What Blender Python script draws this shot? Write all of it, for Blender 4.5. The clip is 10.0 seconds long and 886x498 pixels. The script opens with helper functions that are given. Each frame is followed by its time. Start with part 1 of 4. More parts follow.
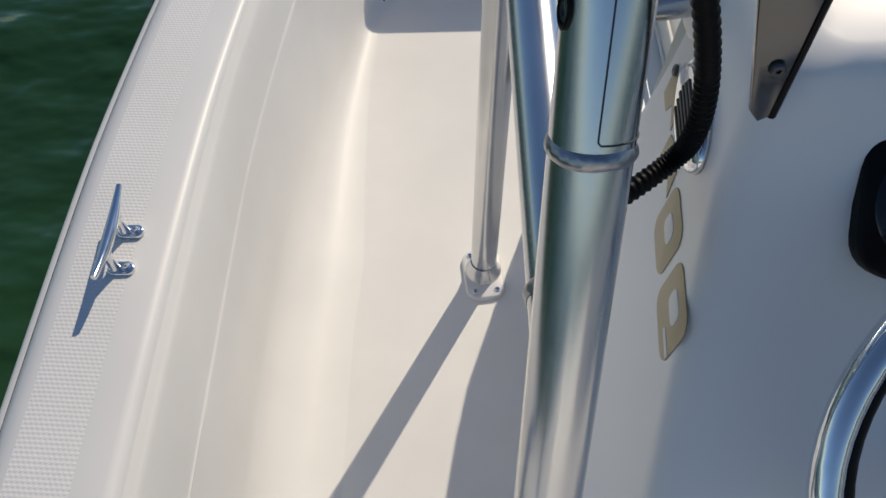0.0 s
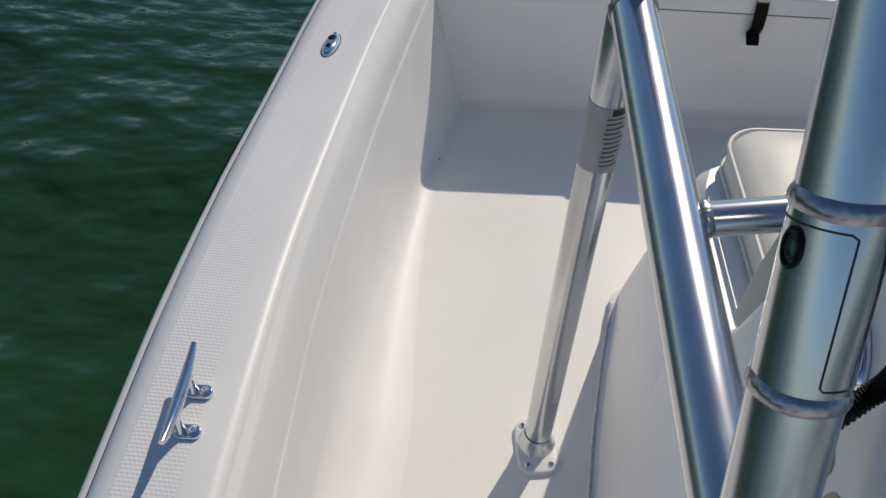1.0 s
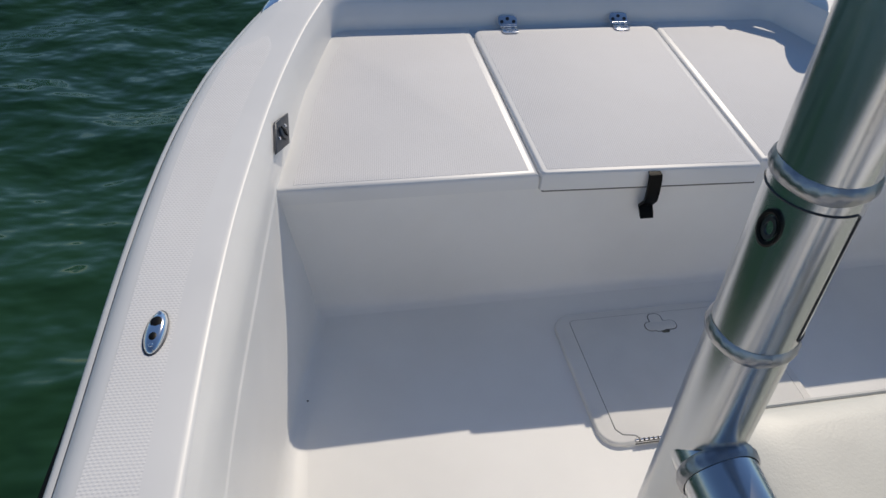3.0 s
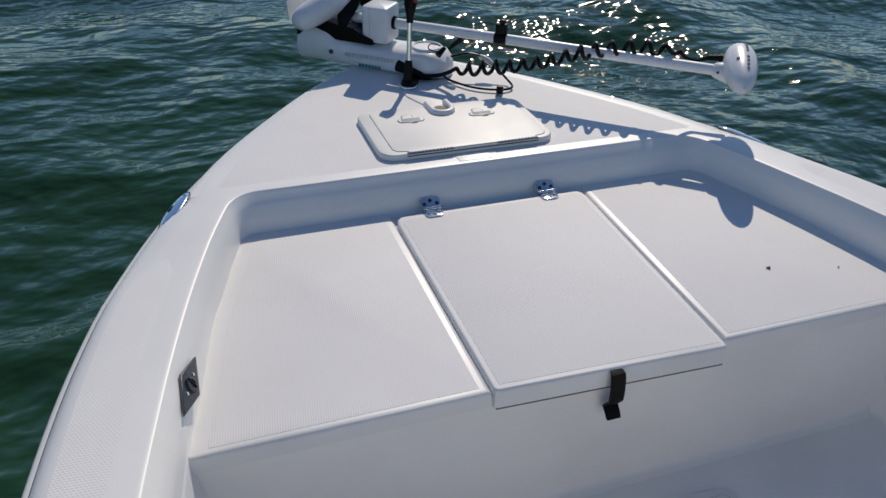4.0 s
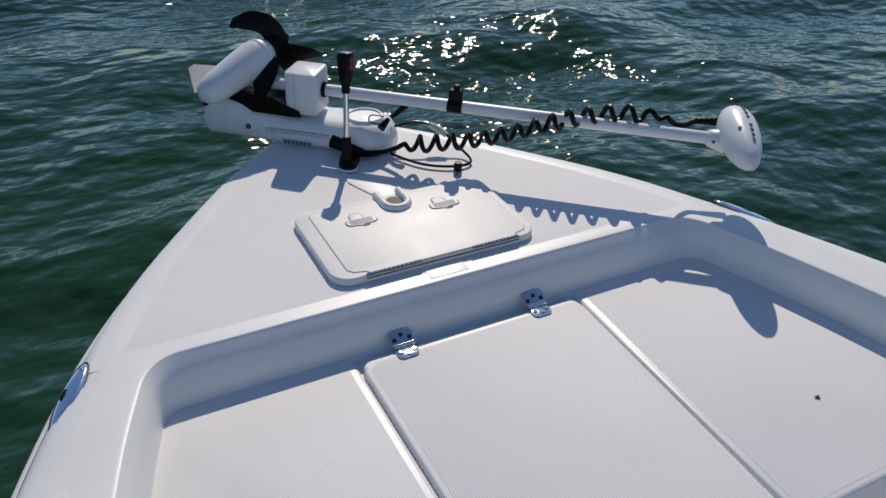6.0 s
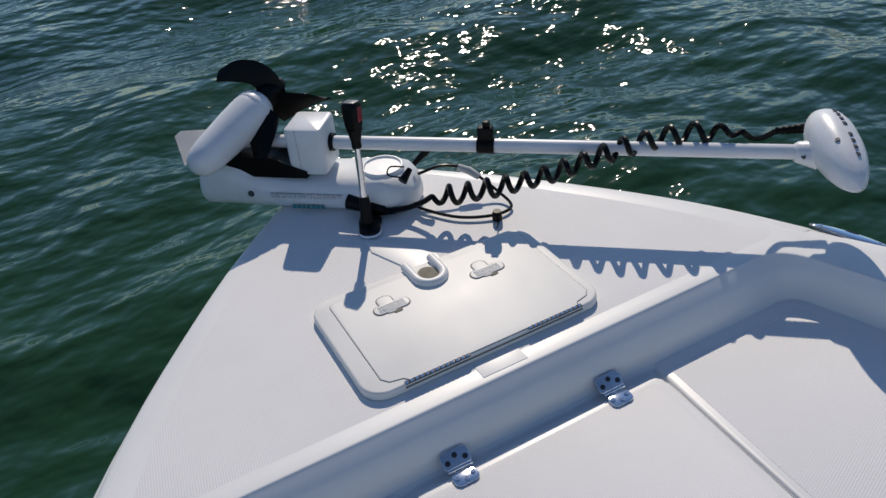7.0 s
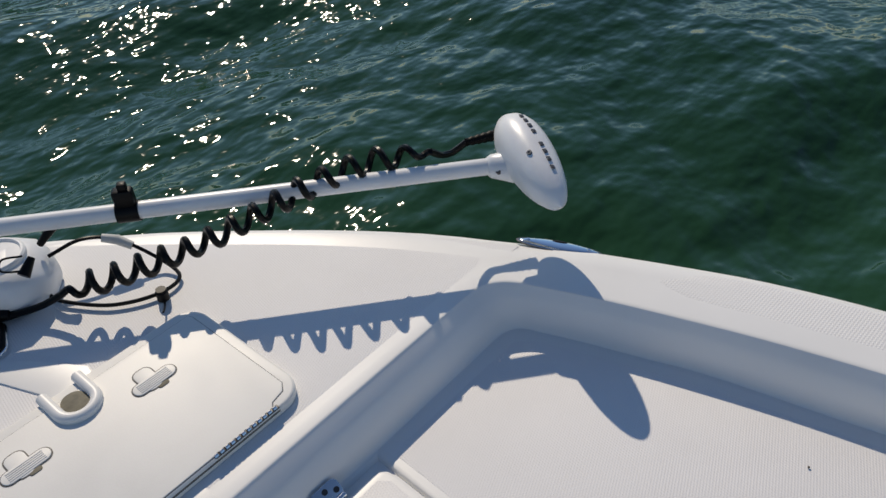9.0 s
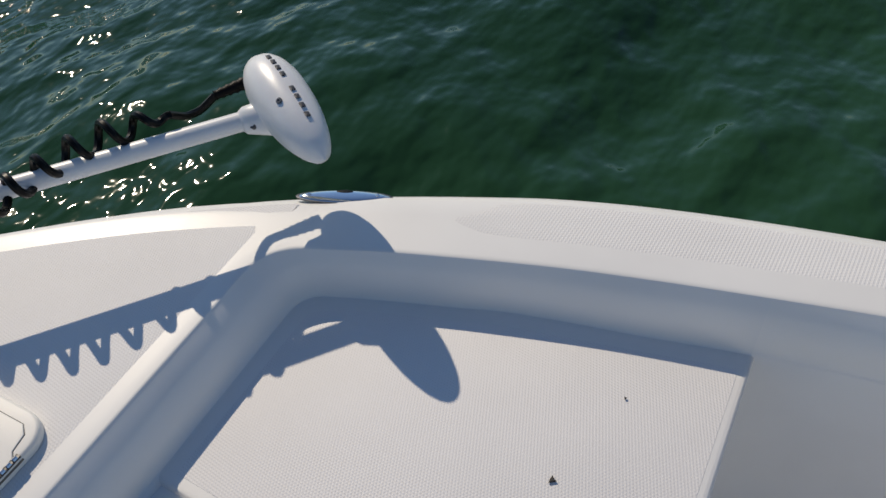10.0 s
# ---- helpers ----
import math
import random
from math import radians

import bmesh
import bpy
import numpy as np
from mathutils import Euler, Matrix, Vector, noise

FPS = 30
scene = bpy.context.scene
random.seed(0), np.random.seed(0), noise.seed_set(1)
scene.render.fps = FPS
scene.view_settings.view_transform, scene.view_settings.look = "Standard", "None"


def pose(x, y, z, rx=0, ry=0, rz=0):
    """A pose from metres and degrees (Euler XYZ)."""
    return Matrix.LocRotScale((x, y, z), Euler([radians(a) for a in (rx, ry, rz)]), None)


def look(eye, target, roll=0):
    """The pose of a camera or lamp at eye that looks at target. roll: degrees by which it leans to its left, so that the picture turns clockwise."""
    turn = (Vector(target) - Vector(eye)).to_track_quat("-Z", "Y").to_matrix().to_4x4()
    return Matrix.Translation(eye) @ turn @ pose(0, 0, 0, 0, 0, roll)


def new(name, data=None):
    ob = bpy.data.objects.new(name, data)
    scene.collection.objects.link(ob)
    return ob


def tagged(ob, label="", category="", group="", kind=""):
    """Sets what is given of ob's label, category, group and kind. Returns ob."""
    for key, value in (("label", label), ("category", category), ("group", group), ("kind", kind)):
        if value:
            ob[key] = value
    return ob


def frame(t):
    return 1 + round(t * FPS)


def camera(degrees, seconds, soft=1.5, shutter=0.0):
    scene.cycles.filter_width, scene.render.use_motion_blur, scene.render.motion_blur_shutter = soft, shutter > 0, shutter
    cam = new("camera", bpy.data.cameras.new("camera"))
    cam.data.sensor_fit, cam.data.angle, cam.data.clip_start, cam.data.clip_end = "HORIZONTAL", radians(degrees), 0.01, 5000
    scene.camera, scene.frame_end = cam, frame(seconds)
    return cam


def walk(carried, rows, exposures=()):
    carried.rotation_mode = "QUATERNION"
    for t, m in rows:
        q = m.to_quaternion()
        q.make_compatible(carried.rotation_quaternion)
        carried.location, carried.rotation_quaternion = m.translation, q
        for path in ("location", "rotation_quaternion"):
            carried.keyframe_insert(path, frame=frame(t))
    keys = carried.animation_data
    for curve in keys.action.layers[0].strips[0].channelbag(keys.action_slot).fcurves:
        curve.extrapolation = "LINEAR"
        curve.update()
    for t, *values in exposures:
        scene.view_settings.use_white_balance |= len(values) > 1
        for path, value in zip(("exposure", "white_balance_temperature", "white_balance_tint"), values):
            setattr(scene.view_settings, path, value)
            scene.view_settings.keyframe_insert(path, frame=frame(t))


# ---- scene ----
cam = camera(58.3, 10.0)
PATH = [
    (0, (-0.692, 0.598, 1.493), (-0.728, 1.69, -0.182), -2.5),
    (0.5, (-0.766, 0.631, 1.485), (-0.772, 1.805, -0.134), 1.8),
    (1, (-0.804, 0.656, 1.497), (-0.858, 2.023, 0.038), 0.9),
    (1.5, (-0.854, 0.777, 1.474), (-0.795, 2.243, 0.115), 6.7),
    (2, (-0.888, 0.929, 1.479), (-0.72, 2.434, 0.173), 8.1),
    (2.5, (-0.889, 1.063, 1.492), (-0.719, 2.547, 0.162), 1.9),
    (3, (-0.898, 1.246, 1.476), (-0.523, 2.71, 0.166), 4.9),
    (3.2, (-0.904, 1.335, 1.502), (-0.443, 2.834, 0.261), 7.0),
    (4.3, (-0.826, 1.671, 1.534), (-0.22, 3.25, 0.467), 1.1),
    (4.5, (-0.85, 1.755, 1.514), (-0.196, 3.317, 0.449), 3.2),
    (5, (-0.792, 1.864, 1.54), (-0.079, 3.406, 0.484), 4.9),
    (5.2, (-0.808, 1.908, 1.538), (-0.059, 3.416, 0.458), 4.7),
    (6.3, (-0.773, 2.286, 1.611), (0.042, 3.746, 0.513), 1.6),
    (6.5, (-0.718, 2.364, 1.614), (0.036, 3.838, 0.492), -1.7),
    (7, (-0.602, 2.542, 1.602), (0.098, 4.025, 0.457), -6.0),
    (7.5, (-0.61, 2.68, 1.635), (0.12, 4.158, 0.503), -5.8),
    (8, (-0.513, 2.801, 1.635), (0.25, 4.244, 0.479), -10.1),
    (8.5, (-0.332, 2.81, 1.571), (0.592, 4.061, 0.314), -9.0),
    (9, (-0.247, 2.784, 1.59), (0.888, 3.813, 0.304), -2.9),
    (9.5, (-0.088, 2.771, 1.543), (1.123, 3.594, 0.18), -1.4),
    (10, (0.03, 2.731, 1.519), (1.186, 3.451, 0.054), -5.6),
]
EXPOSURES = [(0.0, 0.03, 7300, 11), (0.5, -0.08, 7150, 11), (1.5, -0.02, 7000, 11), (2.5, 0.03, 7000, 11), (4.5, 0.03, 6850, 12), (7.0, 0.11, 6850, 12), (8.5, 0.13, 7150, 11), (10.0, 0.11, 7400, 11)]
walk(cam, [(t, look(eye, target, roll)) for t, eye, target, roll in PATH], EXPOSURES)

# ---- light ----
SUN_SLOPE = Vector((0.60, 1.08, 1.0))          # towards the sun
sun_dir = SUN_SLOPE.normalized()
world = bpy.data.worlds.new("sky")
world.use_nodes = True
scene.world = world
wn = world.node_tree
sky = wn.nodes.new("ShaderNodeTexSky")
sky.sky_type, sky.sun_disc = "NISHITA", False
sky.sun_elevation = math.asin(sun_dir.z)
sky.sun_rotation = math.atan2(sun_dir.x, sun_dir.y)
sky.air_density, sky.dust_density, sky.ozone_density = 1.0, 0.05, 6.5
wn.links.new(sky.outputs[0], wn.nodes["Background"].inputs[0])
wn.nodes["Background"].inputs[1].default_value = 0.088
sun_data = bpy.data.lights.new("sun", "SUN")
sun_data.energy, sun_data.angle, sun_data.color = 2.75, radians(0.55), (1.0, 0.93, 0.82)
sun = new("sun", sun_data)
sun.matrix_world = look(sun_dir * 30, (0, 0, 0))


# ---- materials ----
def material(name, color, rough=0.4, metal=0.0, vary=0.06, scale=6.0, grain=0.0, grain_scale=300.0, bump=0.0, coat=0.0, rough_vary=0.08, stain=None, ior=1.5, spec=0.5):
    """A surface with broad stains and fine grain, in metres."""
    m = bpy.data.materials.new(name)
    m.use_nodes = True
    t = m.node_tree
    n, l = t.nodes, t.links
    p = n["Principled BSDF"]
    p.inputs["Metallic"].default_value = metal
    p.inputs["IOR"].default_value = ior
    p.inputs["Specular IOR Level"].default_value = spec
    p.inputs["Coat Weight"].default_value = coat
    p.inputs["Coat Roughness"].default_value = 0.08
    tc = n.new("ShaderNodeTexCoord")
    broad = n.new("ShaderNodeTexNoise")
    broad.inputs["Scale"].default_value, broad.inputs["Detail"].default_value = scale, 5
    l.new(tc.outputs["Object"], broad.inputs["Vector"])
    fine = n.new("ShaderNodeTexNoise")
    fine.inputs["Scale"].default_value, fine.inputs["Detail"].default_value = grain_scale, 3
    l.new(tc.outputs["Object"], fine.inputs["Vector"])
    ramp = n.new("ShaderNodeValToRGB")
    dark = stain or [c * (1 - 2 * vary) for c in color]
    ramp.color_ramp.elements[0].position, ramp.color_ramp.elements[0].color = 0.32, (*dark, 1)
    ramp.color_ramp.elements[1].position, ramp.color_ramp.elements[1].color = 0.62, (*color, 1)
    l.new(broad.outputs["Fac"], ramp.inputs["Fac"])
    mix = n.new("ShaderNodeMix")
    mix.data_type, mix.blend_type = "RGBA", "MULTIPLY"
    mix.inputs[0].default_value = grain
    l.new(ramp.outputs["Color"], mix.inputs[6])
    l.new(fine.outputs["Color"], mix.inputs[7])
    l.new(mix.outputs[2], p.inputs["Base Color"])
    rr = n.new("ShaderNodeMapRange")
    rr.inputs["To Min"].default_value, rr.inputs["To Max"].default_value = max(0.02, rough - rough_vary), rough + rough_vary
    l.new(broad.outputs["Fac"], rr.inputs["Value"])
    l.new(rr.outputs[0], p.inputs["Roughness"])
    if bump:
        b = n.new("ShaderNodeBump")
        b.inputs["Strength"].default_value, b.inputs["Distance"].default_value = bump, 0.002
        l.new(fine.outputs["Fac"], b.inputs["Height"])
        l.new(b.outputs["Normal"], p.inputs["Normal"])
    return m


def nonskid_material(name, color, pitch, turn, strength):
    """Moulded deck grip: two crossing sets of fine ridges."""
    m = material(name, color, 0.58, vary=0.025, scale=4, rough_vary=0.05, spec=0.2)
    t = m.node_tree
    n, l = t.nodes, t.links
    p = n["Principled BSDF"]
    tc = n.new("ShaderNodeTexCoord")
    heights = []
    for a in (turn, turn + 62):
        mp = n.new("ShaderNodeMapping")
        mp.inputs["Rotation"].default_value = (0, 0, radians(a))
        l.new(tc.outputs["Object"], mp.inputs["Vector"])
        w = n.new("ShaderNodeTexWave")
        w.wave_profile = "SIN"
        w.inputs["Scale"].default_value = 0.314 / pitch
        w.inputs["Distortion"].default_value = 0.0
        l.new(mp.outputs[0], w.inputs["Vector"])
        heights.append(w.outputs["Fac"])
    mul = n.new("ShaderNodeMath")
    mul.operation = "MULTIPLY"
    l.new(heights[0], mul.inputs[0])
    l.new(heights[1], mul.inputs[1])
    b = n.new("ShaderNodeBump")
    b.inputs["Strength"].default_value, b.inputs["Distance"].default_value = strength, 0.0010
    l.new(mul.outputs[0], b.inputs["Height"])
    l.new(b.outputs["Normal"], p.inputs["Normal"])
    return m


def brushed_material(name, color, rough, streak):
    """Aluminium pipe with fine lengthwise drawing marks."""
    m = material(name, color, rough, metal=1.0, vary=0.05, scale=9, rough_vary=0.06)
    t = m.node_tree
    n, l = t.nodes, t.links
    p = n["Principled BSDF"]
    tc = n.new("ShaderNodeTexCoord")
    mp = n.new("ShaderNodeMapping")
    mp.inputs["Scale"].default_value = (420, 420, 6)
    l.new(tc.outputs["Object"], mp.inputs["Vector"])
    no = n.new("ShaderNodeTexNoise")
    no.inputs["Scale"].default_value = 1.0
    l.new(mp.outputs[0], no.inputs["Vector"])
    b = n.new("ShaderNodeBump")
    b.inputs["Strength"].default_value, b.inputs["Distance"].default_value = streak, 0.0006
    l.new(no.outputs["Fac"], b.inputs["Height"])
    l.new(b.outputs["Normal"], p.inputs["Normal"])
    return m


def water_material():
    m = bpy.data.materials.new("sea_water")
    m.use_nodes = True
    t = m.node_tree
    n, l = t.nodes, t.links
    p = n["Principled BSDF"]
    p.inputs["Roughness"].default_value = 0.05
    p.inputs["IOR"].default_value = 1.333
    tc = n.new("ShaderNodeTexCoord")
    big = n.new("ShaderNodeTexNoise")
    big.inputs["Scale"].default_value, big.inputs["Detail"].default_value = 0.35, 3
    l.new(tc.outputs["Object"], big.inputs["Vector"])
    ramp = n.new("ShaderNodeValToRGB")
    ramp.color_ramp.elements[0].position, ramp.color_ramp.elements[0].color = 0.35, (0.0095, 0.040, 0.0145, 1)
    ramp.color_ramp.elements[1].position, ramp.color_ramp.elements[1].color = 0.68, (0.0175, 0.061, 0.024, 1)
    l.new(big.outputs["Fac"], ramp.inputs["Fac"])
    l.new(ramp.outputs["Color"], p.inputs["Base Color"])
    mp = n.new("ShaderNodeMapping")
    mp.inputs["Rotation"].default_value = (0, 0, radians(6))
    mp.inputs["Scale"].default_value = (0.72, 1.0, 1.0)
    l.new(tc.outputs["Object"], mp.inputs["Vector"])
    last = None
    for scale, dist, detail in ((2.0, 0.080, 1.5), (6.0, 0.043, 1.0), (15.0, 0.0100, 1.0)):
        no = n.new("ShaderNodeTexNoise")
        no.inputs["Scale"].default_value, no.inputs["Detail"].default_value = scale, detail
        no.inputs["Roughness"].default_value = 0.55
        l.new(mp.outputs[0], no.inputs["Vector"])
        b = n.new("ShaderNodeBump")
        b.inputs["Strength"].default_value, b.inputs["Distance"].default_value = 1.0, dist
        l.new(no.outputs["Fac"], b.inputs["Height"])
        if last:
            l.new(last.outputs["Normal"], b.inputs["Normal"])
        last = b
    l.new(last.outputs["Normal"], p.inputs["Normal"])
    return m


GEL = material("white_gelcoat", (0.80, 0.795, 0.775), 0.42, vary=0.03, scale=3.0, coat=0.0)
GEL_WARM = material("cream_gelcoat", (0.875, 0.865, 0.835), 0.5, vary=0.045, scale=2.5, coat=0.0, grain=0.05, grain_scale=500, bump=0.05)
HATCH_PLASTIC = material("hatch_plastic", (0.80, 0.785, 0.745), 0.49, vary=0.03, scale=9, grain=0.05, bump=0.06)
NONSKID = nonskid_material("nonskid_deck", (0.80, 0.787, 0.775), 0.0050, 8, 0.45)
NONSKID_STRIP = nonskid_material("nonskid_strip", (0.80, 0.793, 0.78), 0.0060, 32, 0.55)
ALU = brushed_material("anodised_aluminium", (0.64, 0.65, 0.66), 0.21, 0.015)
ALU_WELD = material("weld_bead", (0.42, 0.42, 0.44), 0.34, metal=1.0, vary=0.06, scale=120, bump=0.15, grain_scale=350)
CHROME = material("polished_stainless", (0.80, 0.81, 0.83), 0.09, metal=1.0, vary=0.03, scale=40, rough_vary=0.05)
BLACK = material("black_plastic", (0.0035, 0.0035, 0.004), 0.42, spec=0.16, vary=0.2, scale=30, bump=0.1)
RUBBER = material("black_rubber", (0.0035, 0.0035, 0.0035), 0.45, spec=0.12, vary=0.2, scale=25, bump=0.2)
CABLE = material("black_cable", (0.003, 0.003, 0.003), 0.34, spec=0.18, vary=0.2, scale=60)
MOTOR_WHITE = material("motor_white_paint", (0.78, 0.79, 0.80), 0.33, vary=0.04, scale=14, grain=0.06, grain_scale=220, bump=0.04)
VINYL = material("cream_vinyl", (0.72, 0.70, 0.62), 0.45, vary=0.04, scale=11, bump=0.12, grain_scale=240)
# vinyl cover, and the flat patch painted as the seat pocket's shade
GREY_VINYL_AND_SHADE = material("grey_vinyl_and_shade", (0.40, 0.42, 0.38), 0.5, vary=0.04, scale=11, bump=0.12, grain_scale=240)
PIPING = material("vinyl_piping", (0.70, 0.68, 0.62), 0.45, vary=0.05, scale=30)
GOLD = material("gold_decal", (0.43, 0.33, 0.18), 0.35, vary=0.06, scale=30)
GREY_LABEL = material("silver_label", (0.40, 0.40, 0.41), 0.40, metal=0.35, vary=0.05, scale=50)
TEAL = material("teal_print", (0.03, 0.25, 0.27), 0.4, vary=0.08, scale=60)
INK = material("dark_print", (0.03, 0.03, 0.035), 0.45, vary=0.15, scale=80)
FADED = material("faded_grey_print", (0.52, 0.51, 0.54), 0.5, vary=0.2, scale=90)
WORN_PRINT = material("worn_print", (0.62, 0.61, 0.64), 0.5, vary=0.12, scale=90)
RED = material("red_plastic", (0.30, 0.02, 0.03), 0.4, vary=0.1, scale=50)
GREY_PLATE = material("grey_cast_metal", (0.10, 0.105, 0.115), 0.38, metal=0.7, vary=0.15, scale=60, bump=0.2)
# shade inside the hatch holes, put into the colour of flat patches
HOLE_SHADE = material("hole_shade", (0.17, 0.155, 0.11), 0.7, vary=0.2, scale=60)
# dark joints and print, and strips painted as shade under lip and hinge
SEAM_PRINT_SHADE = material("seam_print_and_shade", (0.14, 0.13, 0.115), 0.7, vary=0.15, scale=80)
SMOKE = material("smoked_steel", (0.17, 0.165, 0.16), 0.16, metal=0.9, vary=0.05, scale=20)
GAUGE_GLASS = material("gauge_glass", (0.006, 0.006, 0.008), 0.06, vary=0.1, scale=20)
GEL_CONSOLE = material("console_gelcoat", (0.86, 0.855, 0.84), 0.36, vary=0.025, scale=3.0)
HULL_PAINT = material("hull_gelcoat", (0.72, 0.72, 0.70), 0.25, vary=0.03, scale=2)
WATER = water_material()
FLAKE = material("dry_leaf", (0.05, 0.045, 0.04), 0.7, vary=0.2, scale=90)
GREY_PLASTIC = material("grey_connector", (0.55, 0.55, 0.52), 0.4, vary=0.06, scale=60)


# ---- mesh helpers ----
def part(name, bm, mat, parent=None, label="", smooth=True):
    """Links a bmesh as one mesh object, under a thing or a part."""
    bmesh.ops.recalc_face_normals(bm, faces=bm.faces[:])
    me = bpy.data.meshes.new(name)
    bm.to_mesh(me)
    bm.free()
    me.materials.append(mat)
    if smooth:
        me.polygons.foreach_set("use_smooth", [True] * len(me.polygons))
        me.set_sharp_from_angle(angle=radians(42))
    ob = new(name, me)
    if parent:
        ob.parent = parent
    if label:
        ob["label"] = label
    return ob


def thing(name, label, category, at=(0, 0, 0), group="", kind=""):
    ob = new(name)
    ob.location = at
    ob.empty_display_size = 0.05
    return tagged(ob, label, category, group, kind)


def settle(parts, at):
    """Parts built in world places are hung under an Empty that stands at `at`."""
    for o in parts:
        o.matrix_parent_inverse = Matrix.Translation(-Vector(at))


def spline(xs, ys):
    """Smooth curve through the points (monotone cubic)."""
    xs, ys = np.array(xs, float), np.array(ys, float)
    h = np.diff(xs)
    d = np.diff(ys) / h
    m = np.zeros(len(xs))
    m[0], m[-1] = d[0], d[-1]
    for i in range(1, len(xs) - 1):
        m[i] = 0 if d[i - 1] * d[i] <= 0 else 2 * d[i - 1] * d[i] / (d[i - 1] + d[i])

    def f(x):
        x = min(max(x, xs[0]), xs[-1])
        i = min(int(np.searchsorted(xs, x, "right")) - 1, len(h) - 1)
        t = (x - xs[i]) / h[i]
        return float((2 * t**3 - 3 * t**2 + 1) * ys[i] + (t**3 - 2 * t**2 + t) * h[i] * m[i] + (-2 * t**3 + 3 * t**2) * ys[i + 1] + (t**3 - t**2) * h[i] * m[i + 1])
    return f


def grid(rows, close=False, bm=None, cap=False):
    """A skin over rows of points; close joins each row's end to its start."""
    bm = bm or bmesh.new()
    vs = [[bm.verts.new(p) for p in r] for r in rows]
    for a, b in zip(vs, vs[1:]):
        n = len(a)
        for j in range(n if close else n - 1):
            k = (j + 1) % n
            q = [a[j], a[k], b[k], b[j]]
            bm.faces.new(q)
    if cap:
        bm.faces.new(vs[0])
        bm.faces.new(vs[-1])
    return bm


def tube(path, radius, sides=14, bm=None, cap=True):
    """A round bar along a path; radius may be a list."""
    pts = [Vector(p) for p in path]
    rad = radius if isinstance(radius, (list, tuple)) else [radius] * len(pts)
    rows, side = [], None
    for i, p in enumerate(pts):
        d = (pts[min(i + 1, len(pts) - 1)] - pts[max(i - 1, 0)]).normalized()
        if side is None:
            side = d.cross(Vector((0.31, 0.17, 0.93)))
            if side.length < 0.1:
                side = d.cross(Vector((1, 0, 0)))
        side = (side - d * side.dot(d)).normalized()
        up = d.cross(side)
        rows.append([p + (side * math.cos(a) + up * math.sin(a)) * rad[i] for a in (2 * math.pi * k / sides for k in range(sides))])
    return grid(rows, True, bm, cap)


def lathe(profile, m=Matrix(), sides=24, bm=None):
    """Turns (radius, height) pairs round the z axis of the pose m."""
    rows = [[m @ Vector((r * math.cos(a), r * math.sin(a), z)) for a in (2 * math.pi * k / sides for k in range(sides))] for r, z in profile]
    return grid(rows, True, bm, True)


def round_rect(w, h, r, n=5):
    out = []
    for cx, cy, a0 in ((w / 2 - r, h / 2 - r, 0), (-w / 2 + r, h / 2 - r, 90), (-w / 2 + r, -h / 2 + r, 180), (w / 2 - r, -h / 2 + r, 270)):
        for k in range(n + 1):
            a = radians(a0 + 90 * k / n)
            out.append((cx + r * math.cos(a), cy + r * math.sin(a)))
    return out


def inset(outline, d):
    """Moves a counter-clockwise outline inwards by d."""
    pts = [Vector((p[0], p[1])) for p in outline]
    out = []
    for i, p in enumerate(pts):
        a, b = pts[i - 1], pts[(i + 1) % len(pts)]
        t = ((p - a).normalized() + (b - p).normalized())
        t = t.normalized() if t.length > 1e-6 else (b - p).normalized()
        nrm = Vector((-t.y, t.x))
        c = max(0.5, nrm.dot(Vector((-(p - a).normalized().y, (p - a).normalized().x))))
        out.append(p + nrm * (d / c))
    return out


def plate(outline, z0, z1, r=0.004, m=Matrix(), bm=None, zf=None):
    """A slab with a rounded upper rim over a counter-clockwise outline."""
    rings = [(0, z0), (0, z1 - r)] + [(r * (1 - math.cos(radians(a))), z1 - r + r * math.sin(radians(a))) for a in (30, 60, 90)]
    rows = []
    for d, z in rings:
        rows.append([m @ Vector((p[0], p[1], z + (zf(p[1]) if zf else 0))) for p in inset(outline, d)])
    return grid(rows, True, bm, True)


def block(w, d, h, r, m=Matrix(), bm=None, corner=None):
    """A box with rounded edges, resting on the pose's origin."""
    c = corner or min(w, d) * 0.15
    o = round_rect(w, d, max(c, r + 0.0005), 4)
    rows = []
    for ins, z in [(r * (1 - math.sin(radians(a))), r * (1 - math.cos(radians(a)))) for a in (0, 45, 90)] + [(r * (1 - math.cos(radians(a))), h - r + r * math.sin(radians(a))) for a in (0, 45, 90)]:
        rows.append([m @ Vector((p[0], p[1], z)) for p in inset(o, ins)])
    return grid(rows, True, bm, True)


def join(target, source, m=Matrix()):
    """Adds a bmesh to another."""
    table = {v: target.verts.new(m @ v.co) for v in source.verts}
    for f in source.faces:
        target.faces.new([table[v] for v in f.verts])
    source.free()
    return target


def bezier(a, b, c, n):
    a, b, c = Vector(a), Vector(b), Vector(c)
    return [a * (1 - t) ** 2 + b * 2 * t * (1 - t) + c * t * t for t in (k / n for k in range(n + 1))]


def smooth_path(pts, n=8):
    """Catmull-Rom through points."""
    p = [Vector(q) for q in pts]
    p = [p[0] * 2 - p[1]] + p + [p[-1] * 2 - p[-2]]
    out = []
    for i in range(1, len(p) - 2):
        for k in range(n):
            t = k / n
            out.append(0.5 * (2 * p[i] + (p[i + 1] - p[i - 1]) * t + (2 * p[i - 1] - 5 * p[i] + 4 * p[i + 1] - p[i + 2]) * t * t + (3 * p[i] - p[i - 1] - 3 * p[i + 1] + p[i + 2]) * t**3))
    return out + [p[-2]]


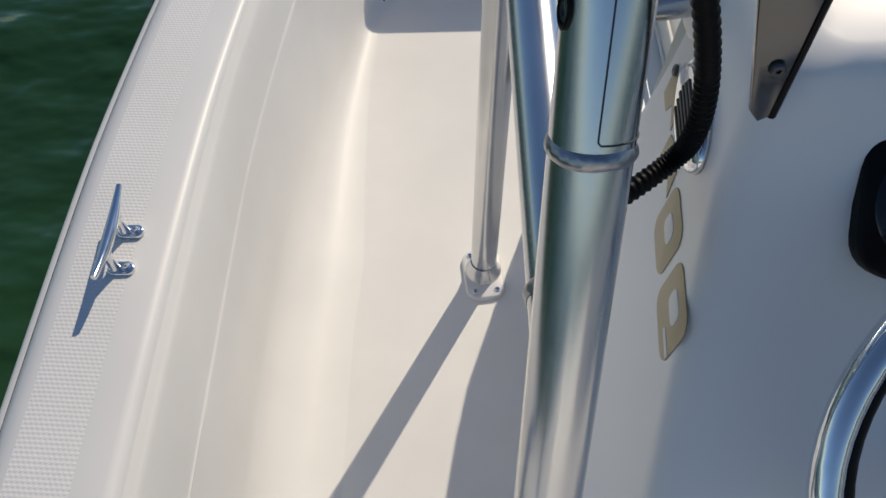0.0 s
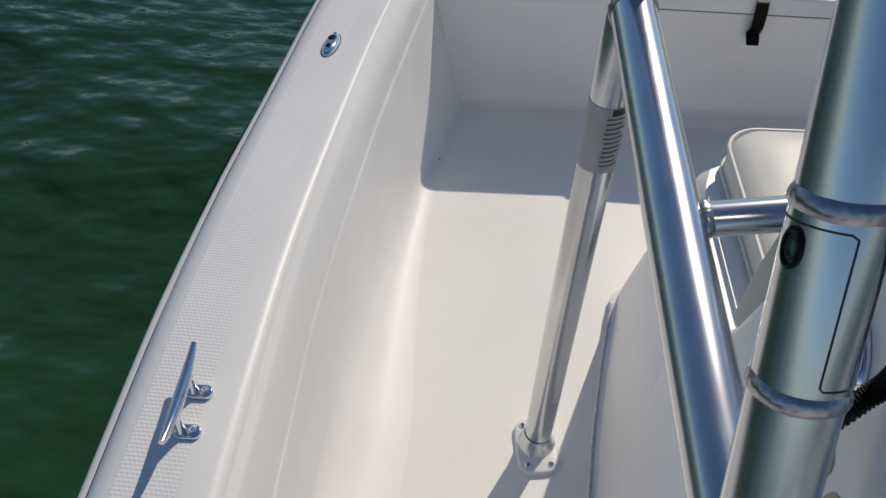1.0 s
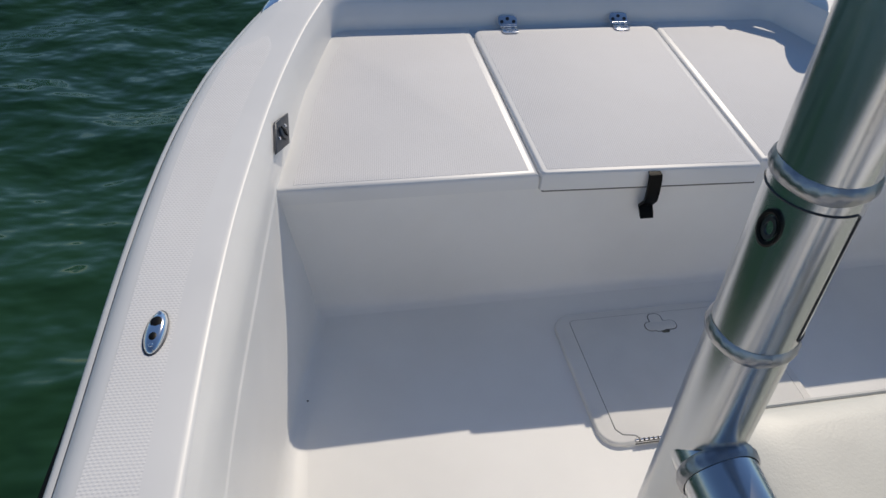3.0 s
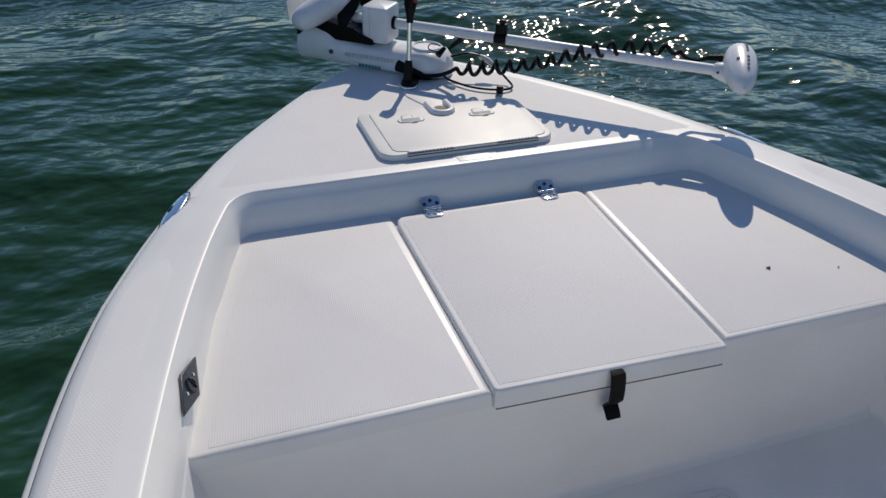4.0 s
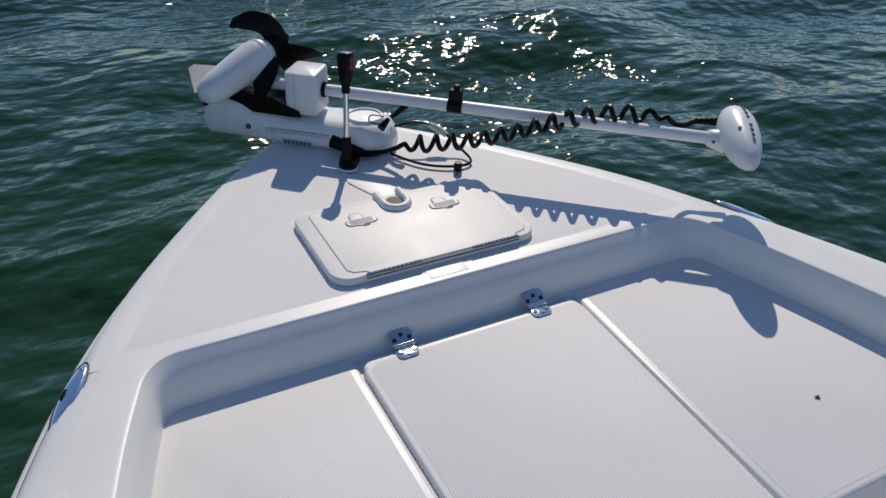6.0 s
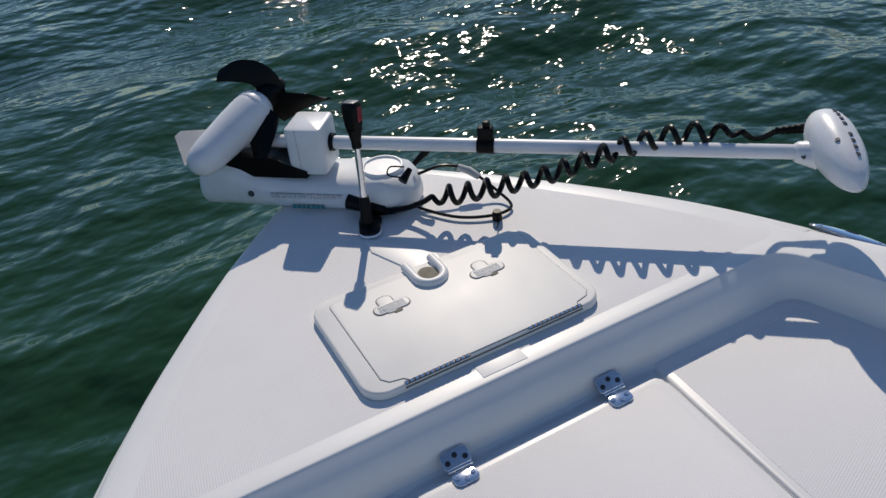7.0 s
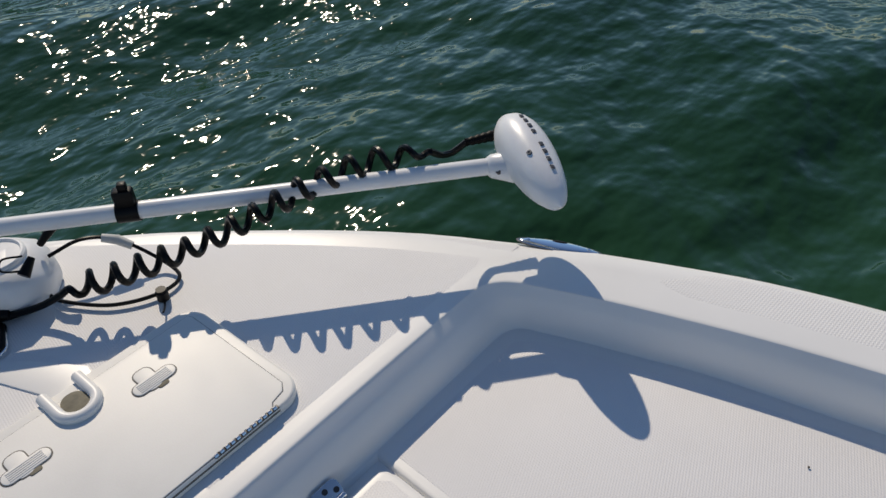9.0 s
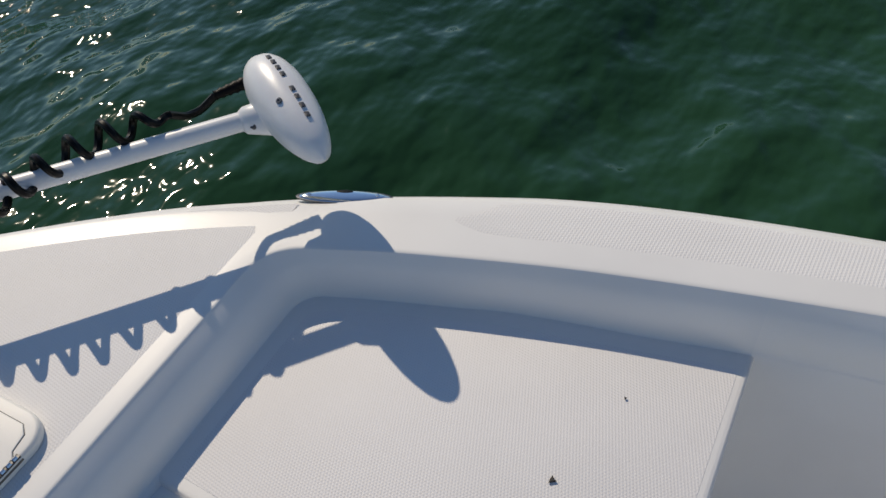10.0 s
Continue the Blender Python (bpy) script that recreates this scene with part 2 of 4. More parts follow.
# ---- the boat's lines (half-breadths by distance forward) ----
beam = spline([-2.4, 0.6, 1.35, 1.70, 2.0, 2.42, 2.65, 2.85, 3.1, 3.25, 3.42, 3.6, 3.75, 3.9, 4.05, 4.2, 4.34, 4.45, 4.52, 4.56],
              [1.24, 1.284, 1.277, 1.260, 1.234, 1.197, 1.168, 1.134, 1.072, 1.018, 0.948, 0.860, 0.771, 0.664, 0.543, 0.415, 0.285, 0.174, 0.090, 0.0])
coaming = spline([-2.4, 0.8, 1.4, 2.0, 2.4, 2.75, 3.0, 3.2, 3.33, 3.47], [1.06, 1.094, 1.087, 1.049, 1.006, 0.946, 0.892, 0.838, 0.798, 0.746])
deck_edge = spline([2.4, 2.7, 2.85, 3.12, 3.18, 3.35, 3.5], [0.96, 0.918, 0.885, 0.828, 0.808, 0.755, 0.70])
floor_edge = spline([-2.4, 1.0, 1.35, 1.6, 1.93, 2.27, 2.7], [1.02, 1.055, 1.052, 1.03, 1.0, 0.944, 0.848])
sheer = spline([-2.4, 0.6, 1.2, 2.2, 2.9, 3.5, 4.0, 4.6], [0.575, 0.572, 0.565, 0.522, 0.497, 0.488, 0.490, 0.498])
DECK_Z = 0.389


def shelf_profile(y):
    """Steps (share of the way inboard, height) from the coaming edge down to the casting deck."""
    e, zt = edge_turn(y), sheer(y)
    soft = (zt - 0.034, zt - 0.037, zt - 0.043, zt - 0.055, DECK_Z + 0.024, DECK_Z + 0.010)
    crisp = (zt - 0.0025, zt - 0.0075, zt - 0.0165, zt - 0.031, zt - 0.060, DECK_Z + 0.014)
    return [(k, a + (b - a) * e) for k, a, b in zip((0.0, 0.10, 0.28, 0.52, 0.80, 0.91), soft, crisp)]


edge_turn = spline([-2.4, 1.1, 2.5, 4.6], [0.55, 0.55, 1.0, 1.0])     # 0: soft coaming, 1: crisp recess edge
BULKHEAD_Y = 2.70
RECESS_Y = 3.532
AFT = -2.2
WATER_Z = -0.22

side_ys = [AFT + (BULKHEAD_Y - AFT) * k / 82 for k in range(82)] + [BULKHEAD_Y + (3.47 - BULKHEAD_Y) * k / 14 for k in range(15)]
outer, inner, lower = [], [], []
for y in side_ys:
    outer.append(Vector((beam(y), y)))
    inner.append(Vector((coaming(y), y)))
    lower.append(Vector((deck_edge(min(y, 3.42)), min(y, 3.42))))
corner_top = bezier((coaming(3.47), 3.47), (0.716, RECESS_Y - 0.002), (0.660, RECESS_Y), 12)[1:]
corner_low = bezier((deck_edge(3.42), 3.42), (0.716, 3.472), (0.660, 3.470), 12)[1:]
front_xs = [0.660 * (1 - k / 10) for k in range(1, 11)]
inner += corner_top + [Vector((x, RECESS_Y)) for x in front_xs]
lower += corner_low + [Vector((x, 3.470)) for x in front_xs]
n_front = 22
for k in range(1, n_front + 1):
    t = k / n_front
    y = 3.47 + (4.56 - 3.47) * (1 - (1 - t) ** 1.6)
    outer.append(Vector((beam(y), y)))


def both_sides(rows, bm=None):
    """Port and starboard skins from rows of half-breadth points."""
    bm = bm or bmesh.new()
    grid([[(-p[0], p[1], p[2]) for p in r] for r in rows], bm=bm)
    grid([[(p[0], p[1], p[2]) for p in r] for r in rows], bm=bm)
    bmesh.ops.remove_doubles(bm, verts=bm.verts[:], dist=0.0004)
    for v in bm.verts:
        v.co.x += bow_set(v.co.y)
    return bm


def bow_set(y):
    """The stem stands a little to port of the console's middle line."""
    return -0.010 * min(1.2, max(0.0, y - 3.0))


boat = thing("fishing_boat", "white fibreglass bay boat floating on green water, seen from its cockpit", "boat", kind="structure")
rows_top, rows_wall, rows_rail, rows_hull = [], [], [], []
for i, (o, a, w) in enumerate(zip(outer, inner, lower)):
    d = (a - o).normalized()
    row = []
    for s, dz in ((0.004, -0.048), (0.006, -0.036), (0.014, -0.022), (0.027, -0.010), (0.044, -0.003), (0.080, 0.0)):
        p = o + d * s
        row.append((max(p.x, 0), p.y, sheer(p.y) + dz))
    roll = 1.0 if a.y < 3.45 else (0.45 if a.x < 0.66 else 0.7)
    p0, p1 = o + d * 0.08, a - d * (0.060 * roll)
    for k in range(1, 7):
        p = p0.lerp(p1, k / 6)
        row.append((max(p.x, 0), p.y, sheer(p.y)))
    e = edge_turn(a.y)
    for (s0, z0), (s1, z1) in (((0.027, -0.0015), (0.012, -0.0002)), ((0.016, -0.006), (0.006, -0.0006)), ((0.008, -0.013), (0.003, -0.0012)), ((0.003, -0.022), (0.001, -0.0018)), ((0.0, -0.034), (0.0, -0.0025))):
        s, dz = s0 + (s1 - s0) * e, z0 + (z1 - z0) * e
        p = a - d * (s * roll)
        row.append((max(p.x, 0), p.y, sheer(p.y) + dz))
    rows_top.append(row)
    rail = []
    for k in range(9):
        ang = radians(-100 + 200 * k / 8)
        p = o - d * (0.014 * math.cos(ang) - 0.006)
        rail.append((max(p.x, 0), p.y, sheer(p.y) - 0.046 + 0.017 * math.sin(ang)))
    rows_rail.append(rail)
    hull = []
    for s, z in ((0.016, sheer(o.y) - 0.07), (0.03, 0.25), (0.07, 0.02), (0.16, -0.25), (0.30, -0.55)):
        p = o + d * s
        hull.append((max(p.x, 0), p.y, z))
    rows_hull.append(hull)
    if a.y >= BULKHEAD_Y - 0.0001:
        row = []
        for k, z in shelf_profile(a.y) + [(0.99, DECK_Z + 0.004), (1.07, DECK_Z + 0.001), (1.2, DECK_Z - 0.012)]:
            p = a.lerp(w, k)
            row.append((max(p.x, 0), max(p.y, BULKHEAD_Y), z))
        rows_wall.append(smooth_path(row, 3))
part("deck_moulding", both_sides(rows_top), GEL, boat, "glossy white moulded gunwale and foredeck")
part("recess_wall", both_sides(rows_wall), GEL, boat)
part("rub_rail", both_sides(rows_rail), HULL_PAINT, boat, "pale rounded rub rail")
part("hull_side", both_sides(rows_hull), HULL_PAINT, boat)


shelf_edge = spline([-2.4, 0.8, 1.4, 2.0, 2.4, 2.7], [1.03, 1.068, 1.064, 1.016, 0.962, 0.918])


def liner_profile(y):
    c, f = coaming(y), floor_edge(y)
    w = shelf_edge(y)
    g = 1.0 if y < 1.5 else max(0.22, 1.0 - 0.78 * (y - 1.5) / 0.9)
    lip = smooth_path([(c + (w - c) * k, 0, z) for k, z in shelf_profile(y) + [(0.99, DECK_Z + 0.004)]], 3)
    return [(p.x, p.z) for p in lip] + [(w * 0.995 + f * 0.005, DECK_Z - 0.008), (w * 0.7 + f * 0.3, 0.27), (w * 0.33 + f * 0.67, 0.16), (f + 0.008 * g, 0.02 + 0.075 * g), (f - 0.018 * g, 0.052 * g), (f - 0.045 * g, 0.024 * g), (f - 0.085 * g, 0.007 * g), (f - 0.14 * g, 0.0), (f - 0.18, -0.004)]


liner_ys = [AFT + (BULKHEAD_Y - AFT) * k / 80 for k in range(81)]
part("cockpit_liner", both_sides([[(x, y, z) for x, z in liner_profile(y)] for y in liner_ys]), GEL_WARM, boat, "cream moulded cockpit side wall")
floor_rows = [[(-(floor_edge(y) - 0.02) + 2 * (floor_edge(y) - 0.02) * k / 16, y, 0.0) for k in range(17)] for y in liner_ys[::4]]
part("cockpit_floor", grid(floor_rows), GEL_WARM, boat, "cream gelcoat cockpit sole")
# bulkhead under the casting deck
prof = liner_profile(BULKHEAD_Y)[::-1]
bm = bmesh.new()
foot = [(BULKHEAD_Y - 0.030, 0.0), (BULKHEAD_Y - 0.016, 0.004), (BULKHEAD_Y - 0.006, 0.012), (BULKHEAD_Y - 0.001, 0.026), (BULKHEAD_Y, 0.045)]
levels = foot + [(BULKHEAD_Y, z) for z in (0.12, 0.2, 0.3, 0.358, 0.371)]


def half_at(z):
    zs = [p[1] for p in prof]
    xs = [p[0] for p in prof]
    return float(np.interp(z, zs, xs))


grid([[((half_at(z) + 0.010) * k / 12, y, z) for k in range(-12, 13)] for y, z in levels], bm=bm)
for s in (-1, 1):
    pts = [(0.312, 0.371), (0.312, 0.384), (0.90, 0.384), (half_at(0.384), 0.384), (half_at(0.371), 0.371)]
    bm.faces.new([bm.verts.new((s * x, BULKHEAD_Y, z)) for x, z in pts])
part("bulkhead", bm, GEL_WARM, boat, "cream bulkhead below the casting deck")
gut = [[(x, y, z) for x, z in ((-0.36, 0.384), (-0.318, 0.381), (-0.305, 0.381), (0.305, 0.381), (0.318, 0.381), (0.36, 0.384))] for y in (BULKHEAD_Y - 0.001, 3.2, 3.49)]
part("hatch_gutter", grid(gut), GEL, boat)
bm = block(2.50, 0.06, 1.10, 0.012, Matrix.Translation((0, AFT - 0.02, -0.54)), corner=0.02)
part("transom", bm, GEL, boat)

# casting deck panels
for s in (-1, 1):
    ys = [2.694 + (3.40 - 2.694) * k / 14 for k in range(15)]
    edge = [(deck_edge(y) + 0.020, y) for y in ys] + [(deck_edge(3.44) + 0.012, 3.47), (deck_edge(3.44) - 0.01, 3.488)]
    ia, ifw = (0.307, 0.307) if s < 0 else (0.272, 0.298)
    poly = [(ia, 2.694)] + edge + [(ifw, 3.488)]
    poly = [(s * x, y) for x, y in poly]
    if s < 0:
        poly = poly[::-1]
    panel = part("deck_panel", plate(poly, 0.35, 0.3920, 0.011), GEL, boat, "raised casting deck panel")
    grip = [(s * (ia + 0.022), 2.712)] + [(s * (deck_edge(max(y, 2.712)) - 0.034), max(y, 2.712)) for y in ys] + [(s * (deck_edge(3.43) - 0.05), 3.436), (s * (ifw + 0.022), 3.444)]
    if s < 0:
        grip = grip[::-1]
    part("grip_surface", plate(grip, 0.390, 0.3925, 0.0005), NONSKID, panel, "fine moulded non-skid pattern")

# non-skid on the gunwales and foredeck
for s in (-1, 1):
    rows = []
    for k in range(90):
        y = AFT + 0.1 + (3.25 - AFT - 0.1) * k / 89
        t = min(1.0, (3.25 - y) / 0.12)
        xa, xb = coaming(y) + 0.046, beam(y) - 0.050
        mid = (xa + xb) / 2
        wd = (xb - xa) / 2 * math.sqrt(max(0.02, 1 - (1 - t) ** 2))
        rows.append([(s * (mid + wd * (j / 3 - 1)), y, sheer(y) + (0.0003 if 0 < j < 6 else -0.0008)) for j in range(7)])
    part("gunwale_grip", grid(rows), NONSKID_STRIP, boat, "diagonal ridged non-skid strip")
rows = []
for k in range(24):
    y = 3.544 + (4.47 - 3.544) * k / 23
    hw = max(0.012, beam(y) - 0.048)
    rows.append([(hw * j / 10 + bow_set(y), y, sheer(y) + (0.0003 if k > 0 and abs(j) < 10 else -0.0010)) for j in range(-10, 11)])
part("foredeck_grip", grid(rows), NONSKID, boat, "fine moulded non-skid pattern")
# smooth chute from the line hole and the smooth gap behind the hatch
chute = [(0.035, 3.90), (0.045, 3.97), (-0.02, 4.07), (-0.075, 4.13), (-0.085, 4.07), (-0.045, 3.97), (-0.035, 3.90)]
part("line_chute", plate([(x + 0.01, y) for x, y in chute], 0.0, 0.0035, 0.001, zf=sheer), GEL, boat, "smooth glossy strip in the deck")
part("smooth_patch", plate([(-0.068, 3.548), (0.036, 3.548), (0.036, 3.63), (-0.068, 3.63)], 0.0, 0.0009, 0.0005, zf=sheer), GEL, boat)

# ---- sea ----
def sea():
    n = 700
    us = [math.copysign((math.exp(abs(u) * 6.9) - 1) * 3.0, u) for u in (2 * k / (n - 1) - 1 for k in range(n))]
    X, Y = np.meshgrid(np.array(us) + 0.5, np.array(us) + 3.5)
    Z = np.zeros_like(X)
    rng = np.random.RandomState(4)
    for k in range(34):
        lam = 0.32 * 1.10 ** k * rng.uniform(0.9, 1.1)
        ang = radians(62) + rng.normal(0, 0.55)
        amp = 0.0066 * lam ** 0.85 if lam < 3 else 0.0168 * (3 / lam) ** 0.4
        ph = (X * math.cos(ang) + Y * math.sin(ang)) * 2 * math.pi / lam + rng.uniform(0, 6.28)
        s = np.sin(ph + 0.35 * np.sin(ph))
        cell = np.maximum(np.abs(X - 0.5), np.abs(Y - 3.5)) * 0.020 + 0.055
        Z += amp * s * np.clip(lam / (3.2 * cell) - 0.5, 0, 1)
    verts = np.stack([X, Y, Z + WATER_Z], -1).reshape(-1, 3)
    i = np.arange(n * n).reshape(n, n)
    faces = np.stack([i[:-1, :-1], i[:-1, 1:], i[1:, 1:], i[1:, :-1]], -1).reshape(-1, 4)
    me = bpy.data.meshes.new("water")
    me.from_pydata(verts.tolist(), [], faces.tolist())
    me.polygons.foreach_set("use_smooth", [True] * len(me.polygons))
    me.materials.append(WATER)
    return tagged(new("water", me), "rippled dark green sea water with sun glitter", "water", kind="structure")


sea()


# ---- hatches ----
def screw(parent, m, r=0.004, name="screw", mat=CHROME):
    bm = lathe([(r, 0), (r, r * 0.35), (r * 0.75, r * 0.6), (r * 0.3, r * 0.6), (r * 0.28, r * 0.25), (0.0001, r * 0.25)], m, 12)
    return part(name, bm, mat, parent)


def clover_latch(parent, m):
    """Ribbed bar handle with a rounded tab, set flush in its recess, and a dark patch as the finger hole's shade."""
    bar = round_rect(0.084, 0.029, 0.0135, 5)
    tab = round_rect(0.034, 0.060, 0.013, 5)
    up = m @ Matrix.Translation((-0.006, 0.012, 0))
    for o, q in ((bar, m), (tab, up)):
        part("latch_recess", plate(inset(o, -0.0024), 0, 0.0007, 0.0003, q), SEAM_PRINT_SHADE, parent, "thin dark recess line round the handle")
    part("latch_tab", plate(tab, 0, 0.0014, 0.0005, up), HATCH_PLASTIC, parent, "smooth cream latch tab")
    handle = part("latch_handle", plate(bar, 0, 0.0024, 0.001, m), HATCH_PLASTIC, parent, "ribbed cream latch handle")
    for k in range(5):
        part("rib", block(0.064, 0.0021, 0.0011, 0.0005, m @ Matrix.Translation((0, -0.009 + 0.0045 * k, 0.0023))), HATCH_PLASTIC, handle)
    part("finger_hole", plate(round_rect(0.022, 0.011, 0.005), 0, 0.0012, 0.0004, m @ Matrix.Translation((0.006, -0.0195, 0))), HOLE_SHADE, parent, "flat dark patch for the shaded finger hole")


def hinge_strip(parent, x0, x1, y, z):
    """Piano hinge: a dark bed with bright knuckles side by side."""
    bed = part("piano_hinge", block(x1 - x0, 0.009, 0.003, 0.0006, Matrix.Translation(((x0 + x1) / 2, y + 0.0005, z - 0.0026))), INK, parent, "dark hinge bed with bright stainless knuckles")
    n = int((x1 - x0) / 0.0105)
    first = part("knuckle", tube([(0, 0, 0), (0.0068, 0, 0)], 0.0036, 8), CHROME, bed)
    first.location = (x0, y, z)
    for k in range(1, n):
        more = new("knuckle", first.data)
        more.parent = bed
        more.location = (x0 + (x1 - x0) * k / n, y, z)


def storage_hatch():
    at = (0, 3.05, 0.358)
    h = thing("storage_hatch", "white non-skid deck hatch lid, closed, with stainless hinges and rubber latch", "hatch", at)
    ps = []
    o = [(-0.303, 2.702), (-0.2995, 2.6925), (-0.291, 2.689), (0.252, 2.667), (0.2595, 2.6705), (0.263, 2.680), (0.290, 3.40), (0.285, 3.425), (0.274, 3.438), (0.252, 3.442), (-0.262, 3.442), (-0.285, 3.438), (-0.297, 3.425), (-0.303, 3.40)]
    lid = part("lid", plate(o, 0.346, 0.3965, 0.007), GEL, h, "glossy white lid rim")
    ps.append(lid)
    # contact shadow under the lip, drawn as a dark strip
    ps.append(part("lid_seal", plate([(-0.296, 2.6885), (0.256, 2.6660), (0.256, 2.699), (-0.296, 2.699)], 0.3430, 0.3462, 0.0005), SEAM_PRINT_SHADE, h, "thin dark strip for the shadow under the lip"))
    g = [(-0.286, 2.706), (0.247, 2.686), (0.273, 3.405), (0.258, 3.424), (-0.270, 3.424), (-0.286, 3.405)]
    ps.append(part("grip_surface", plate(g, 0.395, 0.3970, 0.0005), NONSKID, h, "fine moulded non-skid pattern"))
    for x in (-0.188, 0.176):
        m = Matrix.Translation((x, 3.446, 0.3985))
        hinge = part("hinge", plate(round_rect(0.052, 0.034, 0.013), 0, 0.003, 0.001, m @ Matrix.Translation((0, -0.022, 0))), CHROME, h, "polished stainless hinge")
        ps.append(hinge)
        lean = m @ Matrix.Rotation(radians(38), 4, "X")
        ps.append(part("fixed_leaf", plate(round_rect(0.060, 0.036, 0.012), 0, 0.003, 0.001, lean @ Matrix.Translation((0, 0.021, 0.001))), CHROME, h))
        ps.append(part("hinge_pin", tube([(x - 0.026, 3.446, 0.4035), (x + 0.026, 3.446, 0.4035)], 0.0055, 12), CHROME, h))
        for dx, dy in ((-0.017, -0.020), (0.0, -0.029), (0.017, -0.020)):
            ps.append(screw(h, m @ Matrix.Translation((dx, dy, 0.003)), 0.0055))
        for dx, dy in ((-0.019, 0.018), (0.0, 0.028), (0.019, 0.018)):
            ps.append(part("screw_hole", lathe([(0.0055, 0), (0.0055, 0.0015), (0.0001, 0.0015)], lean @ Matrix.Translation((dx, dy, 0.0035)), 12), INK, h))
    # rubber draw latch
    prof = [(2.6825, 0.392), (2.668, 0.388), (2.664, 0.37), (2.662, 0.33), (2.664, 0.295), (2.676, 0.275), (2.684, 0.262), (2.672, 0.246), (2.664, 0.232)]
    rows = []
    prof = [(y - 0.003, 0.392 - (0.392 - z) * 0.84) for y, z in prof]
    for (y, z), w in zip(prof, (0.0145, 0.0165, 0.017, 0.017, 0.017, 0.018, 0.0185, 0.018, 0.017)):
        x = -0.021 + (0.392 - z) * 0.05
        rows.append([(x - w, y, z), (x + w, y, z), (x + w, y + 0.007, z), (x - w, y + 0.007, z)])
    ps.append(part("latch_strap", grid(rows, True, cap=True), RUBBER, h, "black rubber draw latch"))
    ps.append(part("latch_keeper", block(0.12, 0.012, 0.022, 0.002, Matrix.Translation((-0.021, 2.697, 0.336))), GEL, h))
    settle(ps, at)


def framed_hatch(name, label, at, w, d, tall, latches):
    """A low plastic hatch: frame, flush lid set towards the hinge side, twist latches and hinge strips."""
    h = thing(name, label, "hatch", at)
    part("frame", plate(round_rect(w, d, 0.050, 8), 0, tall, 0.006), HATCH_PLASTIC, h, "rounded cream plastic hatch frame")
    lw, ld = w - 0.066, d - 0.030
    m = Matrix.Translation((0.010, -0.009, 0))
    step = 0.028
    o = [(-lw / 2 + step + 0.022, -ld / 2), (lw / 2 - step - 0.022, -ld / 2), (lw / 2 - step - 0.012, -ld / 2 + 0.012), (lw / 2 - 0.012, -ld / 2 + 0.018), (lw / 2, -ld / 2 + 0.034)]
    o += [(lw / 2 - 0.012 + 0.012 * math.cos(radians(q)), ld / 2 - 0.012 + 0.012 * math.sin(radians(q))) for q in (0, 30, 60, 90)]
    o += [(-lw / 2 + 0.012 + 0.012 * math.cos(radians(q)), ld / 2 - 0.012 + 0.012 * math.sin(radians(q))) for q in (90, 120, 150, 180)]
    o += [(-lw / 2, -ld / 2 + 0.034), (-lw / 2 + 0.012, -ld / 2 + 0.018), (-lw / 2 + step + 0.012, -ld / 2 + 0.012)]
    part("seal_gap", plate(inset(o, -0.0012), tall - 0.002, tall + 0.0004, 0.0002, m), SEAM_PRINT_SHADE, h, "thin dark seam round the lid")
    part("lid", plate(o, tall - 0.001, tall + 0.0018, 0.0012, m), HATCH_PLASTIC, h, "smooth cream plastic lid")
    # no gap is cut here: a dark strip carries the hinge's shade
    part("hinge_shadow_gap", block(w - 0.14, 0.006, 0.0045, 0.0005, Matrix.Translation((0.008, -d / 2 + 0.0024, tall - 0.0095))), SEAM_PRINT_SHADE, h, "dark strip for the shade under the hinge")
    for x0, x1 in ((-w * 0.36, -w * 0.10), (w * 0.15, w * 0.39)):
        hinge_strip(h, x0, x1, -d / 2 + 0.004, tall + 0.0014)
    for x, y, a in latches:
        clover_latch(h, Matrix.Translation((x, y, tall + 0.0018)) @ Matrix.Rotation(radians(a), 4, "Z"))
    return h


storage_hatch()
anchor = framed_hatch("anchor_hatch", "cream plastic anchor locker hatch with two twist latches on the foredeck", (-0.010, 3.768, sheer(3.768) + 0.0012), 0.565, 0.340, 0.018, ((-0.122, 0.062, 0), (0.118, 0.054, 0)))
# U-shaped line guide at the forward edge
path = [(-0.034, 0.175, 0.021), (-0.034, 0.13, 0.023)] + [(0.034 * math.cos(radians(a)), 0.115 + 0.034 * math.sin(radians(a)), 0.023) for a in range(180, 361, 15)] + [(0.034, 0.13, 0.023), (0.034, 0.175, 0.021)]
part("line_guide", tube([(x + 0.0, y, z) for x, y, z in path], 0.011, 12), GEL, anchor, "white U-shaped line guide")
# the hole is not cut; a dark plate carries its shade
part("line_hole", plate(round_rect(0.046, 0.06, 0.022, 6), 0.015, 0.0215, 0.0005, Matrix.Translation((0.0, 0.118, 0))), HOLE_SHADE, anchor, "flat dark patch for the shaded line hole")
framed_hatch("floor_hatch", "cream plastic floor hatch with twist latch in the cockpit sole", (0.025, 2.385, 0.0), 0.555, 0.405, 0.012, ((0.0, 0.13, 0),))


